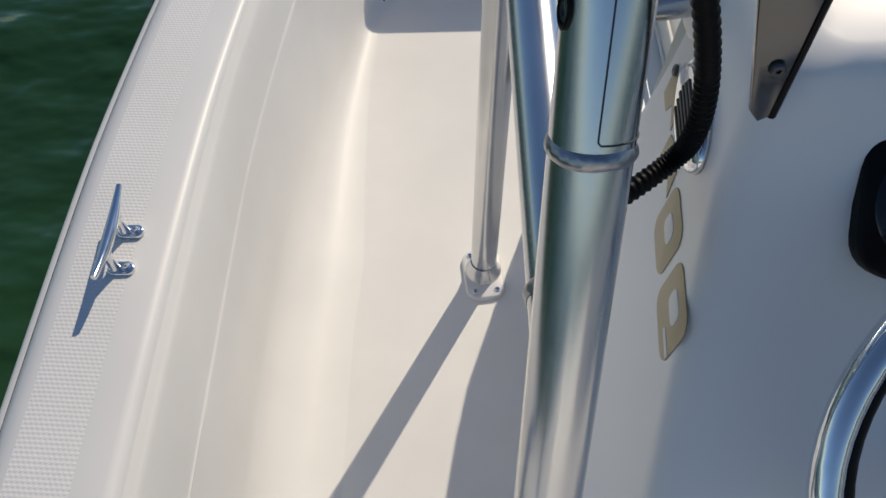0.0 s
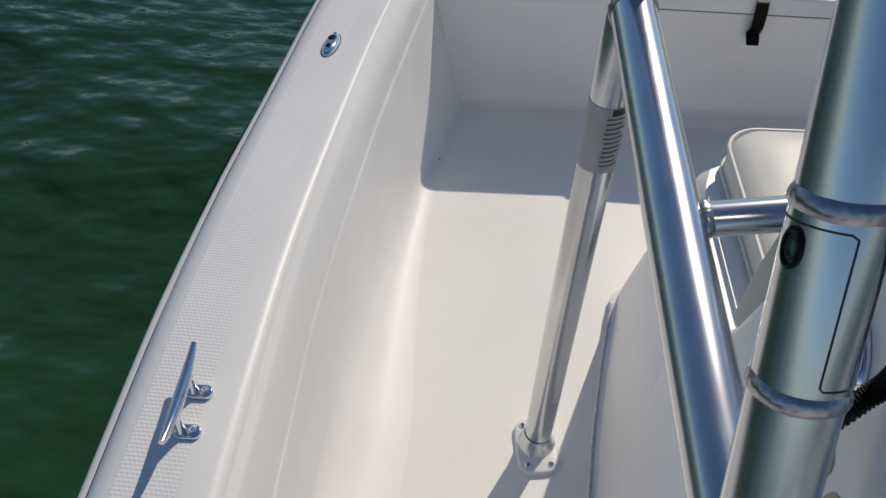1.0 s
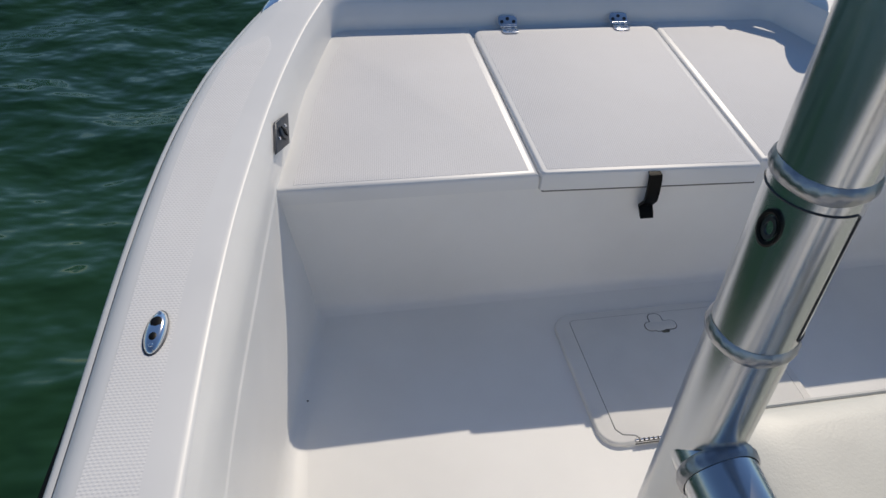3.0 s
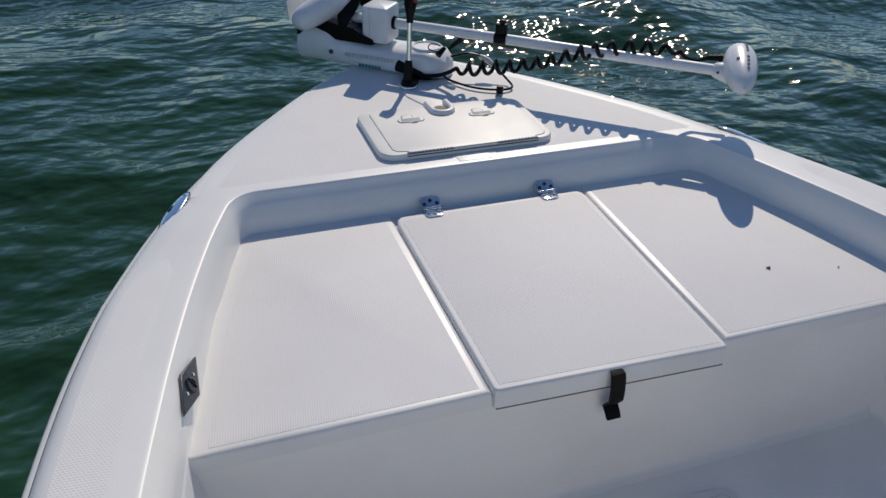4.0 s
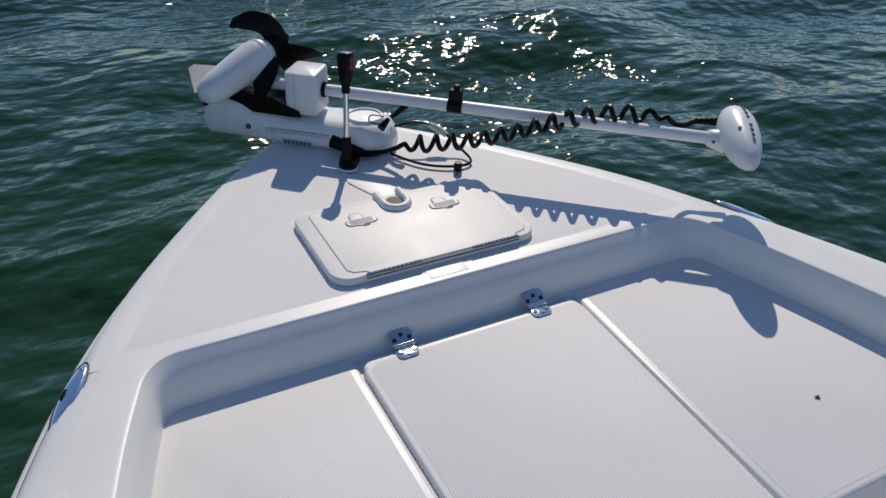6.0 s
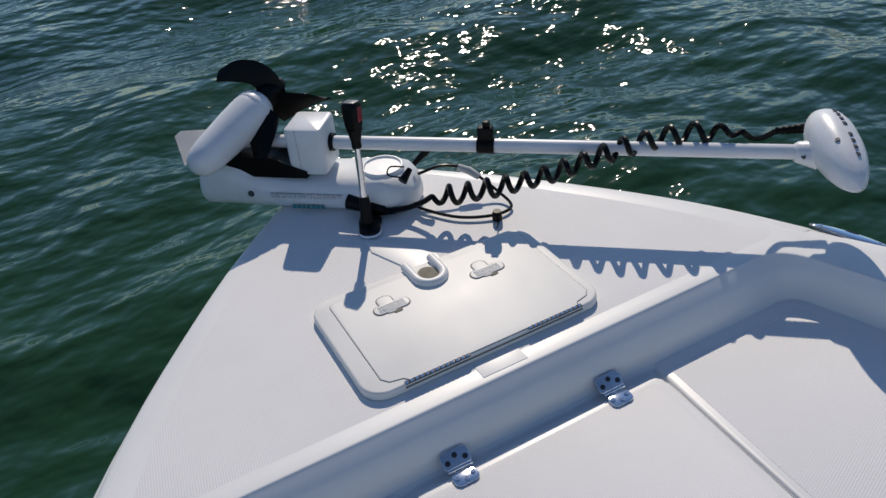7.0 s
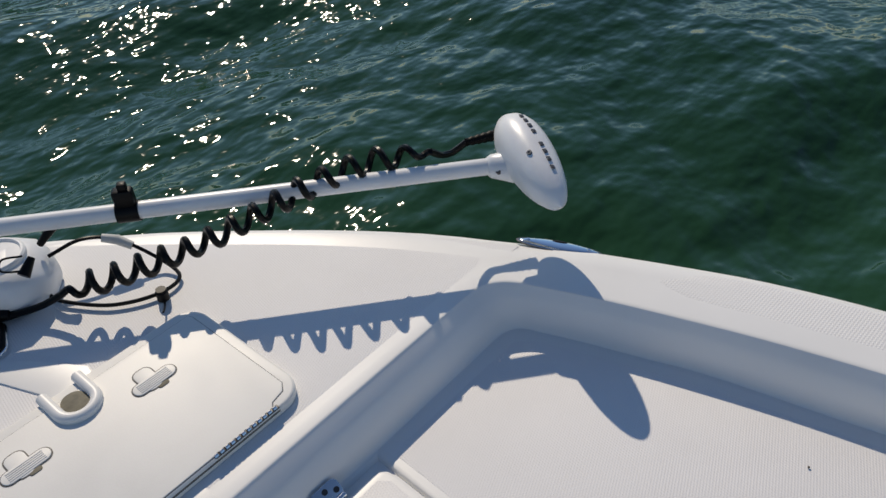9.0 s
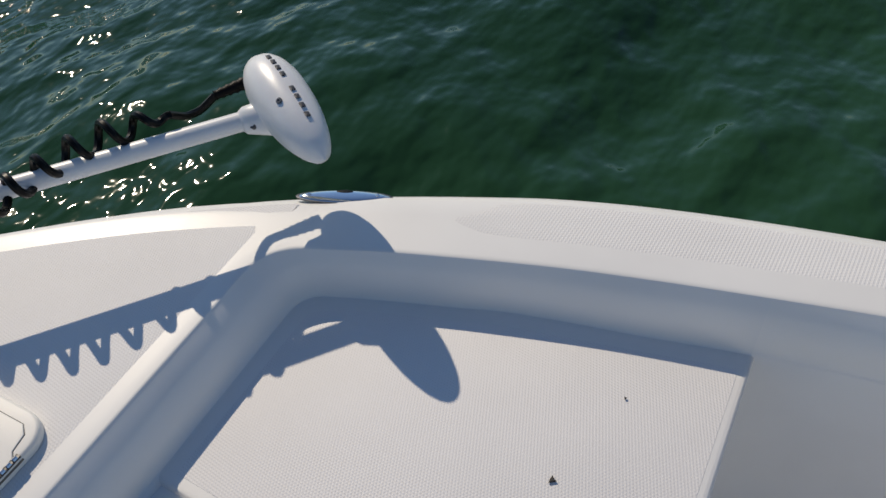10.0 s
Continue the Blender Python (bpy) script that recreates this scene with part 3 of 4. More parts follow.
# ---- deck fittings ----
def horn_cleat(name, label, at, turn):
    c = thing(name, label, "cleat", at)
    horn = []
    for k in range(-10, 11):
        t = k / 10
        horn.append((0.076 * t, 0, 0.043 + 0.010 * abs(t) ** 2))
    part("horn_bar", tube(horn, [0.0042 + 0.0045 * (1 - abs(k / 10) ** 1.6) for k in range(-10, 11)], 12), CHROME, c, "polished horn bar")
    for x in (-0.031, 0.031):
        part("post", tube([(x, 0, 0.004), (x, 0, 0.02), (x * 0.95, 0, 0.040)], [0.0085, 0.0062, 0.0075], 12), CHROME, c)
        m = Matrix.Translation((x, -0.008, 0))
        foot = part("foot", plate(round_rect(0.022, 0.038, 0.0105), 0, 0.006, 0.003, m), CHROME, c)
        screw(foot, m @ Matrix.Translation((0, -0.008, 0.006)), 0.0055)
    c.rotation_euler = (0, 0, radians(turn))
    return c


horn_cleat("mooring_cleat", "polished stainless horn cleat on the ridged gunwale", (-1.165, 1.208, sheer(1.21) + 0.0012), 90)


def oval_fitting(name, label, at, length, width, height, turn, category, dark):
    f = thing(name, label, category, at)
    rows = []
    n = 28
    for r, z in ((1.0, 0.0), (1.0, 0.15), (0.95, 0.45), (0.82, 0.75), (0.6, 0.93), (0.3, 1.0), (0.02, 1.0)):
        rows.append([(r * length / 2 * math.cos(2 * math.pi * k / n), r * width / 2 * math.sin(2 * math.pi * k / n), z * height) for k in range(n)])
    body = part("cover", grid(rows, True, cap=True), CHROME, f, "polished stainless oval dome")
    part("rim", plate([(1.06 * length / 2 * math.cos(2 * math.pi * k / n), 1.12 * width / 2 * math.sin(2 * math.pi * k / n)) for k in range(n)], 0, 0.0022, 0.001), GREY_PLATE, f, "thin dark gasket")
    for x, y, lx, ly in dark:
        part("recess", lathe([(1, 0), (1, 0.06), (0.7, 0.1), (0.001, 0.1)], Matrix.Translation((x, y, height * 0.86)) @ Matrix.Diagonal((lx, ly, 0.02, 1)), 18), BLACK, f, "dark recess")
    for x in (-length * 0.36, length * 0.38):
        screw(f, Matrix.Translation((x, 0, height * 0.74)), 0.004)
    f.rotation_euler = (0, 0, radians(turn))
    return f


oval_fitting("gunwale_fitting", "small oval chrome fitting set in the gunwale", (-1.117, 2.165, sheer(2.165) + 0.0016), 0.092, 0.033, 0.012, 82, "fitting", ((0.014, 0.001, 0.012, 0.009), (-0.016, 0.0, 0.009, 0.006)))
for s, y in ((-1, 3.497), (1, 3.478)):
    lamp = oval_fitting("bow_light", "long oval chrome fitting set in the deck edge", (s * (beam(y) - 0.030), y, sheer(y) - 0.009), 0.178, 0.040, 0.008, 90 + s * 28, "fitting", ((0.0, -0.010 * s, 0.016, 0.005),))
    lamp.rotation_euler = (Matrix.Rotation(radians(s * 10), 4, "Y") @ Matrix.Rotation(radians(90 + s * 27), 4, "Z")).to_euler()


def speaker_plate():
    at = (-0.9000, 2.826, 0.4570)
    p = thing("coaming_plate", "grey cast diamond-shaped plate fixed to the white coaming wall", "plate", at)
    along = Vector((0.21, 0.978, 0)).normalized()
    out = Vector((0.85, -0.18, 0.50))
    out = (out - along * out.dot(along)).normalized()
    slope = out.cross(along)
    q = Matrix((along.to_4d(), slope.to_4d(), out.to_4d(), (0, 0, 0, 1))).transposed()
    part("plate_body", plate([(0.084, 0.002), (0.002, 0.030), (-0.084, -0.002), (-0.002, -0.030)], 0, 0.006, 0.002, q), GREY_PLATE, p)
    part("boss", lathe([(0.018, 0.006), (0.017, 0.011), (0.010, 0.012), (0.009, 0.007), (0.001, 0.007)], q, 20), GREY_PLATE, p)
    part("slot", block(0.006, 0.028, 0.003, 0.001, q @ Matrix.Translation((0, 0.002, 0.0105))), BLACK, p)
    for x, y in ((0.030, 0.0), (-0.030, 0.004)):
        screw(p, q @ Matrix.Translation((x, y, 0.006)), 0.004)


speaker_plate()
# dark fender strip outside the port rub rail
fend = [(-(beam(y) + 0.010 + 0.005 * math.sin(math.pi * (y - 1.50) / 0.62)), y, sheer(y) - 0.062) for y in (1.50 + 0.62 * k / 16 for k in range(17))]
tagged(part("fender", tube(fend, [0.003 + 0.006 * math.sin(math.pi * k / 16) ** 0.6 for k in range(17)], 12), RUBBER), "slim black rubber fender hung along the rub rail", "fender")
for x, y, r, a in ((0.565, 2.911, 0.008, 20), (0.748, 2.860, 0.003, 50), (-0.888, 2.410, 0.003, 10)):
    zz = 0.3940 if y > BULKHEAD_Y else 0.001
    pts = [(x + r * math.cos(radians(a + t)) * q, y + r * math.sin(radians(a + t)) * q) for t, q in ((0, 1), (70, 0.5), (130, 0.9), (190, 0.35), (260, 0.8), (310, 0.4))]
    tagged(part("leaf_flake", plate(pts, zz, zz + 0.003, 0.001), FLAKE), "small dark dry leaf flake lying on the deck", "debris", group="flakes on the deck")


# ---- T-top frame ----
def weld(parent, p, axis, r):
    """A ripple of overlapping beads round a pipe."""
    d = Vector(axis).normalized()
    side = d.orthogonal().normalized()
    up = d.cross(side)
    rows = []
    n = 96
    for j in range(7):
        t = j / 6 * 2 - 1
        row = []
        for k in range(n):
            a = 2 * math.pi * k / n
            rr = r + 0.0024 * (1 - t * t) * (0.72 + 0.28 * abs(math.sin(k * math.pi / 4 + 0.9 * t * t))) + 0.0002 * math.sin(5 * a + 3 * t)
            row.append(Vector(p) + (side * math.cos(a) + up * math.sin(a)) * rr + d * (0.0060 * t + 0.0007 * math.sin(3 * a + 1)))
        rows.append(row)
    return part("weld_bead", grid(rows, True), ALU_WELD, parent, "rippled grey weld bead")


def pipe_end(parent, p, axis, r, length, port, bolt_at, seam):
    """Swaged coupling between two welds: sleeve seam and an Allen bolt."""
    d = Vector(axis).normalized()
    p = Vector(p)
    weld(parent, p, d, r)
    weld(parent, p + d * length, d, r)
    out = Vector(port) - d * Vector(port).dot(d)
    out.normalize()
    side = d.cross(out)
    bolt = p + d * (length * bolt_at) + out * (r + 0.0005)
    q = Matrix((side.to_4d(), d.to_4d(), out.to_4d(), (0, 0, 0, 1))).transposed()
    q.translation = bolt
    part("bolt_ring", lathe([(0.0105, -0.004), (0.0105, 0.0008), (0.009, 0.0014), (0.0075, 0.0005), (0.007, -0.002)], q @ Matrix.Diagonal((0.74, 1.18, 1, 1)), 20), BLACK, parent, "dark countersunk bolt hole")
    part("allen_bolt", lathe([(0.0065, -0.002), (0.0065, 0.0004), (0.0040, 0.0004), (0.004, -0.001), (0.0005, -0.001)], q @ Matrix.Diagonal((0.74, 1.18, 1, 1)), 12), GREY_PLATE, parent)
    # half-sleeve seam

    def ring_at(f, a):
        return p + d * (length * f) + (out * math.cos(radians(a)) + side * math.sin(radians(a))) * (r + 0.0002)

    line = [ring_at(0.12, seam), ring_at(0.88, seam)]
    arcs = [[ring_at(0.90, a) for a in range(-60, seam - 3, 6)] + [ring_at(0.88, seam)], [ring_at(0.12, seam)] + [ring_at(0.10, a) for a in range(seam + 4, seam + 120, 6)]]
    bm = tube(line, 0.0006, 6)
    for arc in arcs:
        tube(arc, 0.0006, 6, bm)
    part("sleeve_seam", bm, INK, parent, "thin dark seam of the sleeve")


PIPE_R = 0.0275
at = (-0.62, 1.2, 0.0)
ttop = thing("t_top_frame", "brushed aluminium pipe frame with welded joints standing beside the console", "pipe frame", at)
F0, F1 = Vector((-0.636, 1.508, 0.012)), Vector((-0.600, 1.570, 1.95))
R0, R1 = Vector((-0.6631, 0.361, 0.02)), Vector((-0.5636, 1.360, 1.95))


def on(a, b, z):
    t = (z - a.z) / (b.z - a.z)
    return a.lerp(b, t)


ps = [part("front_leg", tube([F0.lerp(F1, k / 12) for k in range(13)], PIPE_R, 36), ALU, ttop, "brushed aluminium leg")]
ps.append(part("rear_leg", tube([R0.lerp(R1, k / 12) for k in range(13)], PIPE_R, 36), ALU, ttop, "brushed aluminium leg"))
J, K = on(F0, F1, 1.008), on(R0, R1, 0.975)
ps.append(part("side_rail", tube([J.lerp(K, k / 8) for k in range(9)], PIPE_R * 0.98, 36), ALU, ttop, "brushed aluminium rail"))
ps.append(weld(ttop, J.lerp(K, 0.037), K - J, PIPE_R * 1.0))
ps.append(weld(ttop, J.lerp(K, 0.945), K - J, PIPE_R * 1.0))
X0 = J.lerp(K, 0.53)
ps.append(part("console_stay", tube([X0, Vector((-0.47, X0.y + 0.012, X0.z + 0.012))], 0.0168, 24), ALU, ttop, "short aluminium stay"))
ps.append(weld(ttop, X0 + Vector((0.026, 0.002, 0.002)), (1, 0.1, 0.1), 0.0168))
ps.append(part("stay_flange", lathe([(0.038, 0), (0.038, 0.008), (0.03, 0.012), (0.02, 0.012)], Matrix.Translation((-0.462, X0.y + 0.013, X0.z + 0.012)) @ Matrix.Rotation(radians(-90), 4, "Y"), 24), MOTOR_WHITE, ttop, "white mounting flange"))
before = set(ttop.children)
pipe_end(ttop, on(F0, F1, 1.120), F1 - F0, PIPE_R, 0.122, (-0.95, -0.30, 0), 0.74, 97)
pipe_end(ttop, on(R0, R1, 1.108), R1 - R0, PIPE_R, 0.112, (-0.95, -0.36, 0), 0.77, 68)
ps += [c for c in ttop.children if c not in before]
ps.append(part("top_hoop", tube([F1, Vector((-0.595, 1.57, 2.0)), Vector((-0.585, 1.48, 2.03)), Vector((-0.57, 1.39, 2.0)), R1], PIPE_R, 24), ALU, ttop))
foot_m = Matrix.Translation((-0.636, 1.501, 0.0)) @ Matrix.Rotation(radians(6), 4, "Z")
ps.append(part("base_flange", plate(round_rect(0.085, 0.128, 0.03, 6), 0, 0.012, 0.005, foot_m), MOTOR_WHITE, ttop, "pale cast base flange"))
ps.append(part("base_collar", lathe([(0.040, 0.010), (0.035, 0.018), (0.031, 0.032), (0.0285, 0.05)], Matrix.Translation((-0.636, 1.508, 0)), 28), ALU, ttop))
for dx, dy in ((-0.024, -0.046), (0.024, -0.046), (-0.024, 0.046), (0.024, 0.046)):
    ps.append(screw(ttop, foot_m @ Matrix.Translation((dx, dy, 0.012)), 0.006))
# warning label wrapped round the front leg


def wrap(z0, z1, a0, a1, lift, name, mat, label=""):
    rows = []
    for k in range(3):
        c = on(F0, F1, z0 + (z1 - z0) * k / 2)
        rows.append([c + Vector((math.cos(radians(a)), math.sin(radians(a)), 0)) * (PIPE_R + lift) for a in np.linspace(a0, a1, 20)])
    return part(name, grid(rows), mat, ttop, label)


ps.append(wrap(0.760, 0.868, 150, 345, 0.0006, "warning_label", GREY_LABEL, "silver warning label wrapped round the leg"))
ps.append(wrap(0.857, 0.867, 275, 343, 0.0010, "label_heading", INK))
rng = random.Random(3)
for k in range(11):
    z = 0.850 - k * 0.0078
    ps.append(wrap(z, z + 0.0026, 262 + rng.uniform(0, 6), 330 - rng.uniform(0, 22), 0.0010, "text_bar", SEAM_PRINT_SHADE))
settle(ps, at)


def conduit():
    """Ribbed black conduit that bends from the console into the rear leg."""
    pts = smooth_path([(-0.640, 1.02, 1.42), (-0.605, 0.985, 1.33), (-0.566, 0.955, 1.235), (-0.540, 0.95, 1.15), (-0.533, 0.95, 1.09), (-0.546, 0.947, 1.060), (-0.590, 0.922, 1.044)], 22)
    rad = [0.0074 + (0.0008 if k % 2 else -0.0005) for k in range(len(pts))]
    c = thing("cable_conduit", "ribbed black cable conduit bending into the pipe leg", "cable", pts[-1])
    ps = [part("ribbed_tube", tube(pts, rad, 14), RUBBER, c)]
    d = (pts[-1] - pts[-4]).normalized()
    ps.append(part("grommet", tube([pts[-1] - d * 0.012, pts[-1] - d * 0.002, pts[-1] + d * 0.010], [0.0105, 0.0125, 0.0125], 16), BLACK, c, "black rubber grommet"))
    settle(ps, pts[-1])
    return c


conduit()


# ---- console ----
def body_half(y, z):
    """Half-breadth of the console body."""
    return float(np.interp(z, (0.37, 0.70, 0.80, 0.90, 1.0, 1.05, 1.075, 1.088), (0.53, 0.515, 0.505, 0.492, 0.479, 0.470, 0.455, 0.43))) - 0.1 * (y - 1.0)


def console():
    at = (0, 1.2, 0)
    c = thing("helm_console", "white fibreglass helm console with gold decal, chrome vent and steering wheel", "console", at)
    ps = []
    half = spline([0.6, 1.16, 1.42, 1.63, 1.89, 2.08], [0.565, 0.547, 0.522, 0.489, 0.436, 0.40])

    def section(z, y0, y1, lean, r):
        pts = []
        n = 26
        ys = [y0 + (y1 - y0) * k / n for k in range(n + 1)]
        left = []
        for k, y in enumerate(ys):
            e = min(y - y0, y1 - y)
            w = half(y) - lean
            if e < r:
                w -= r - math.sqrt(max(0, r * r - (r - e) ** 2))
            left.append((w, y))
        return [(-w, y, z) for w, y in left] + [(w, y, z) for w, y in reversed(left)]

    rows = [section(z, y0, y1, ln, r) for z, y0, y1, ln, r in (
        (0.0, 0.70, 1.96, -0.012, 0.05), (0.022, 0.70, 1.96, -0.012, 0.05), (0.028, 0.705, 1.955, 0.004, 0.05), (0.10, 0.71, 1.945, 0.014, 0.06), (0.34, 0.72, 1.89, 0.050, 0.07), (0.50, 0.73, 1.858, 0.082, 0.07), (0.522, 0.74, 1.846, 0.096, 0.07))]
    ps.append(part("seat_base", grid(rows, True, cap=True), GEL_CONSOLE, c, "white moulded console base with a front seat"))
    def upper(z, y0, y1, r):
        n = 40
        left = []
        for k in range(n + 1):
            y = y0 + (y1 - y0) * (0.5 - 0.5 * math.cos(math.pi * k / n))
            e = min(y - y0, y1 - y)
            w = body_half(y, z)
            if e < r:
                w -= r - math.sqrt(max(0, r * r - (r - e) ** 2))
            left.append((w, y))
        return [(-w, y, z) for w, y in left] + [(w, y, z) for w, y in reversed(left)]

    rows = [upper(z, y0, y1, r) for z, y0, y1, r in (
        (0.37, 0.70, 1.42, 0.045), (0.515, 0.708, 1.41, 0.045), (0.545, 0.71, 1.40, 0.045), (0.62, 0.715, 1.34, 0.045), (0.70, 0.722, 1.29, 0.045), (0.74, 0.742, 1.27, 0.045), (0.82, 0.818, 1.245, 0.035), (0.90, 0.898, 1.228, 0.032), (0.98, 0.968, 1.22, 0.030), (1.04, 1.000, 1.215, 0.030), (1.07, 1.012, 1.21, 0.030), (1.083, 1.020, 1.20, 0.035), (1.088, 1.034, 1.19, 0.035))]
    ps.append(part("body", grid(rows, True, cap=True), GEL_CONSOLE, c, "white moulded console body"))
    return c, ps, at, half


con, con_parts, con_at, con_half = console()


def on_side(y, z, lift=0.0):
    """Point on the sloping port side of the console body, with the side's frame."""
    w, w2 = body_half(y, z), body_half(y, z + 0.01)
    up = Vector(((w - w2), 0, 0.01)).normalized()
    fwd = Vector((0.1, 1.0, 0)).normalized()
    out = up.cross(fwd).normalized()
    if out.x > 0:
        out = -out
    m = Matrix(((-fwd).to_4d(), up.to_4d(), out.to_4d(), (0, 0, 0, 1))).transposed()
    m.translation = Vector((-w, y, z)) + out * lift
    return m


# gold model lettering, as plain blocks of its size
for y, z, w, hole in ((1.150, 0.915, 0.050, 0), (1.085, 0.893, 0.060, 0), (1.018, 0.873, 0.066, 1), (0.935, 0.868, 0.074, 2)):
    m = on_side(y, z, 0.0002)
    o = round_rect(w, 0.070, 0.016, 4)
    if hole == 0:
        o = [(-0.030, -0.026), (-0.004, -0.026), (0.004, -0.008), (0.030, -0.018), (0.022, 0.010), (0.004, 0.026), (-0.012, 0.012), (-0.030, 0.006)]
    decal = part("decal_block", plate(o, 0, 0.0009, 0.0003, m), GOLD, con, "flat gold decal shape")
    con_parts.append(decal)
    if hole:
        con_parts.append(part("decal_gap", plate(round_rect(w * 0.42, 0.022, 0.007, 3), 0.0006, 0.0014, 0.0002, m @ Matrix.Translation((0.0, 0.004 if hole == 1 else 0.008, 0))), GEL, con))
con_parts.append(part("decal_gap", plate(round_rect(0.030, 0.006, 0.002, 3), 0.0006, 0.0014, 0.0002, on_side(0.914, 0.850, 0.0002)), GEL, con))
m = on_side(1.085, 0.958, 0.001)
vent = part("vent", plate([(0.062 * math.cos(a), 0.034 * math.sin(a)) for a in (2 * math.pi * k / 32 for k in range(32))], 0, 0.010, 0.008, m), CHROME, con, "polished oval louvred vent")
con_parts.append(vent)
for k in range(6):
    con_parts.append(part("louvre", block(0.058 - 0.006 * abs(k - 2.5), 0.0042, 0.003, 0.001, m @ Matrix.Translation((-0.004, -0.018 + 0.0070 * k, 0.0088))), INK, con))
for y, z in ((1.24, 0.55), (1.165, 0.985), (1.175, 0.925)):
    con_parts.append(screw(con, on_side(y, z, 0.0005), 0.0062, mat=GREY_PLATE))
# recessed foot locker and slot in the front of the console side
con_parts.append(part("side_seam", tube([(-(con_half(y) + 0.010), y, 0.026) for y in (1.1 + 0.78 * k / 14 for k in range(15))], 0.0028, 8), FADED, con, "dark sealant seam at the foot"))
# windscreen bracket with bolt
q = Matrix(((1, 0, 0, 0), (0, 0.10, -0.995, 0.885), (0, 0.995, 0.10, 0), (0, 0, 0, 1)))
con_parts.append(part("windscreen_bracket", plate([(-0.482, 1.072), (-0.474, 1.062), (-0.464, 1.068), (-0.458, 1.18), (-0.446, 1.335), (-0.548, 1.335), (-0.504, 1.175)], 0, 0.004, 0.0015, q), SMOKE, con, "smoked steel windscreen bracket"))
con_parts.append(screw(con, q @ Matrix.Translation((-0.474, 1.110, 0.004)), 0.0060, "bolt", GREY_PLATE))
con_parts.append(part("bracket_edge", tube([q @ Vector((-0.465, 1.066, 0.002)), q @ Vector((-0.457, 1.18, 0.002)), q @ Vector((-0.445, 1.335, 0.002))], 0.0036, 8), BLACK, con, "black rubber edge strip"))
# gauge on the shaded helm face
gm = Matrix.LocRotScale(Vector((-0.318, 0.968, 0.984)), Euler((radians(46), 0, 0)), None)
con_parts.append(part("gauge", plate(round_rect(0.125, 0.125, 0.035, 6), -0.01, 0.012, 0.004, gm), BLACK, con, "black gauge with rounded bezel"))
con_parts.append(part("gauge_glass", lathe([(0.052, 0.012), (0.050, 0.0135), (0.001, 0.0135)], gm, 28), GAUGE_GLASS, con))
# pocket in the console side with a rod, its shade painted flat grey
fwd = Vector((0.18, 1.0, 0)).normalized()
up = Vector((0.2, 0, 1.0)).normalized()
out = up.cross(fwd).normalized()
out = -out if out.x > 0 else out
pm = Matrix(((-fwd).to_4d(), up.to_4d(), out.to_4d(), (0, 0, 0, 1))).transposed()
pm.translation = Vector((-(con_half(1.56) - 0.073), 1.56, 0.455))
con_parts.append(part("side_pocket", plate(round_rect(0.25, 0.058, 0.024, 5), -0.004, 0.001, 0.0004, pm), GREY_VINYL_AND_SHADE, con, "flat grey patch for the shaded recess below the seat"))
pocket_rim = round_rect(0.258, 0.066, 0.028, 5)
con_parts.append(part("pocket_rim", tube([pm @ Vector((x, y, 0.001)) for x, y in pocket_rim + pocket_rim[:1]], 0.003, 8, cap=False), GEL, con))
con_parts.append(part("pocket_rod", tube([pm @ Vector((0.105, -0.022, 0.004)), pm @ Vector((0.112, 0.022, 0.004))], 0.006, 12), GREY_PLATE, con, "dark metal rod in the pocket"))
settle(con_parts, con_at)


def steering_wheel():
    at = (-0.21, 0.774, 0.888)
    w = thing("steering_wheel", "polished stainless steering wheel with black grip on the helm", "steering wheel", at)
    m = Matrix.Rotation(radians(46), 4, "X")
    R = 0.208
    ring = [m @ Vector((R * math.cos(2 * math.pi * k / 64), R * math.sin(2 * math.pi * k / 64), 0)) for k in range(65)]
    part("rim", tube(ring, 0.013, 16, cap=False), CHROME, w, "polished stainless rim")
    inner_ring = [m @ Vector((0.190 * math.cos(2 * math.pi * k / 64), 0.190 * math.sin(2 * math.pi * k / 64), -0.008)) for k in range(65)]
    part("grip_liner", tube(inner_ring, 0.008, 10, cap=False), BLACK, w, "black inner grip")
    for a in (90, 210, 330):
        part("spoke", tube([m @ Vector((0.03 * math.cos(radians(a)), 0.03 * math.sin(radians(a)), -0.03)), m @ Vector((0.195 * math.cos(radians(a)), 0.195 * math.sin(radians(a)), -0.004))], 0.008, 12), CHROME, w)
    part("hub", lathe([(0.035, -0.05), (0.04, -0.03), (0.03, -0.018), (0.001, -0.016)], m, 24), BLACK, w)
    part("column", tube([m @ Vector((0, 0, -0.05)), m @ Vector((0, 0, -0.16))], 0.022, 18), BLACK, w)


steering_wheel()


def seat_cushion():
    at = (0.0, 1.645, 0.522)
    c = thing("seat_cushion", "cream vinyl seat cushion with piping on the console's front seat", "cushion", at)
    o = round_rect(0.672, 0.40, 0.065, 7)
    rows = []
    for sc, z in ((0.985, 0.0), (1.0, 0.015), (1.0, 0.055), (0.975, 0.066), (0.91, 0.074), (0.75, 0.080), (0.5, 0.083), (0.25, 0.084), (0.02, 0.084)):
        rows.append([(p[0] * sc, p[1] * sc, z) for p in o])
    part("cover", grid(rows, True, cap=True), VINYL, c, "grained cream vinyl")
    for z in (0.012, 0.063):
        part("piping", tube([(p[0] * 1.005, p[1] * 1.005, z) for p in o + o[:1]], 0.0042, 8, cap=False), PIPING, c, "sewn vinyl piping")


seat_cushion()


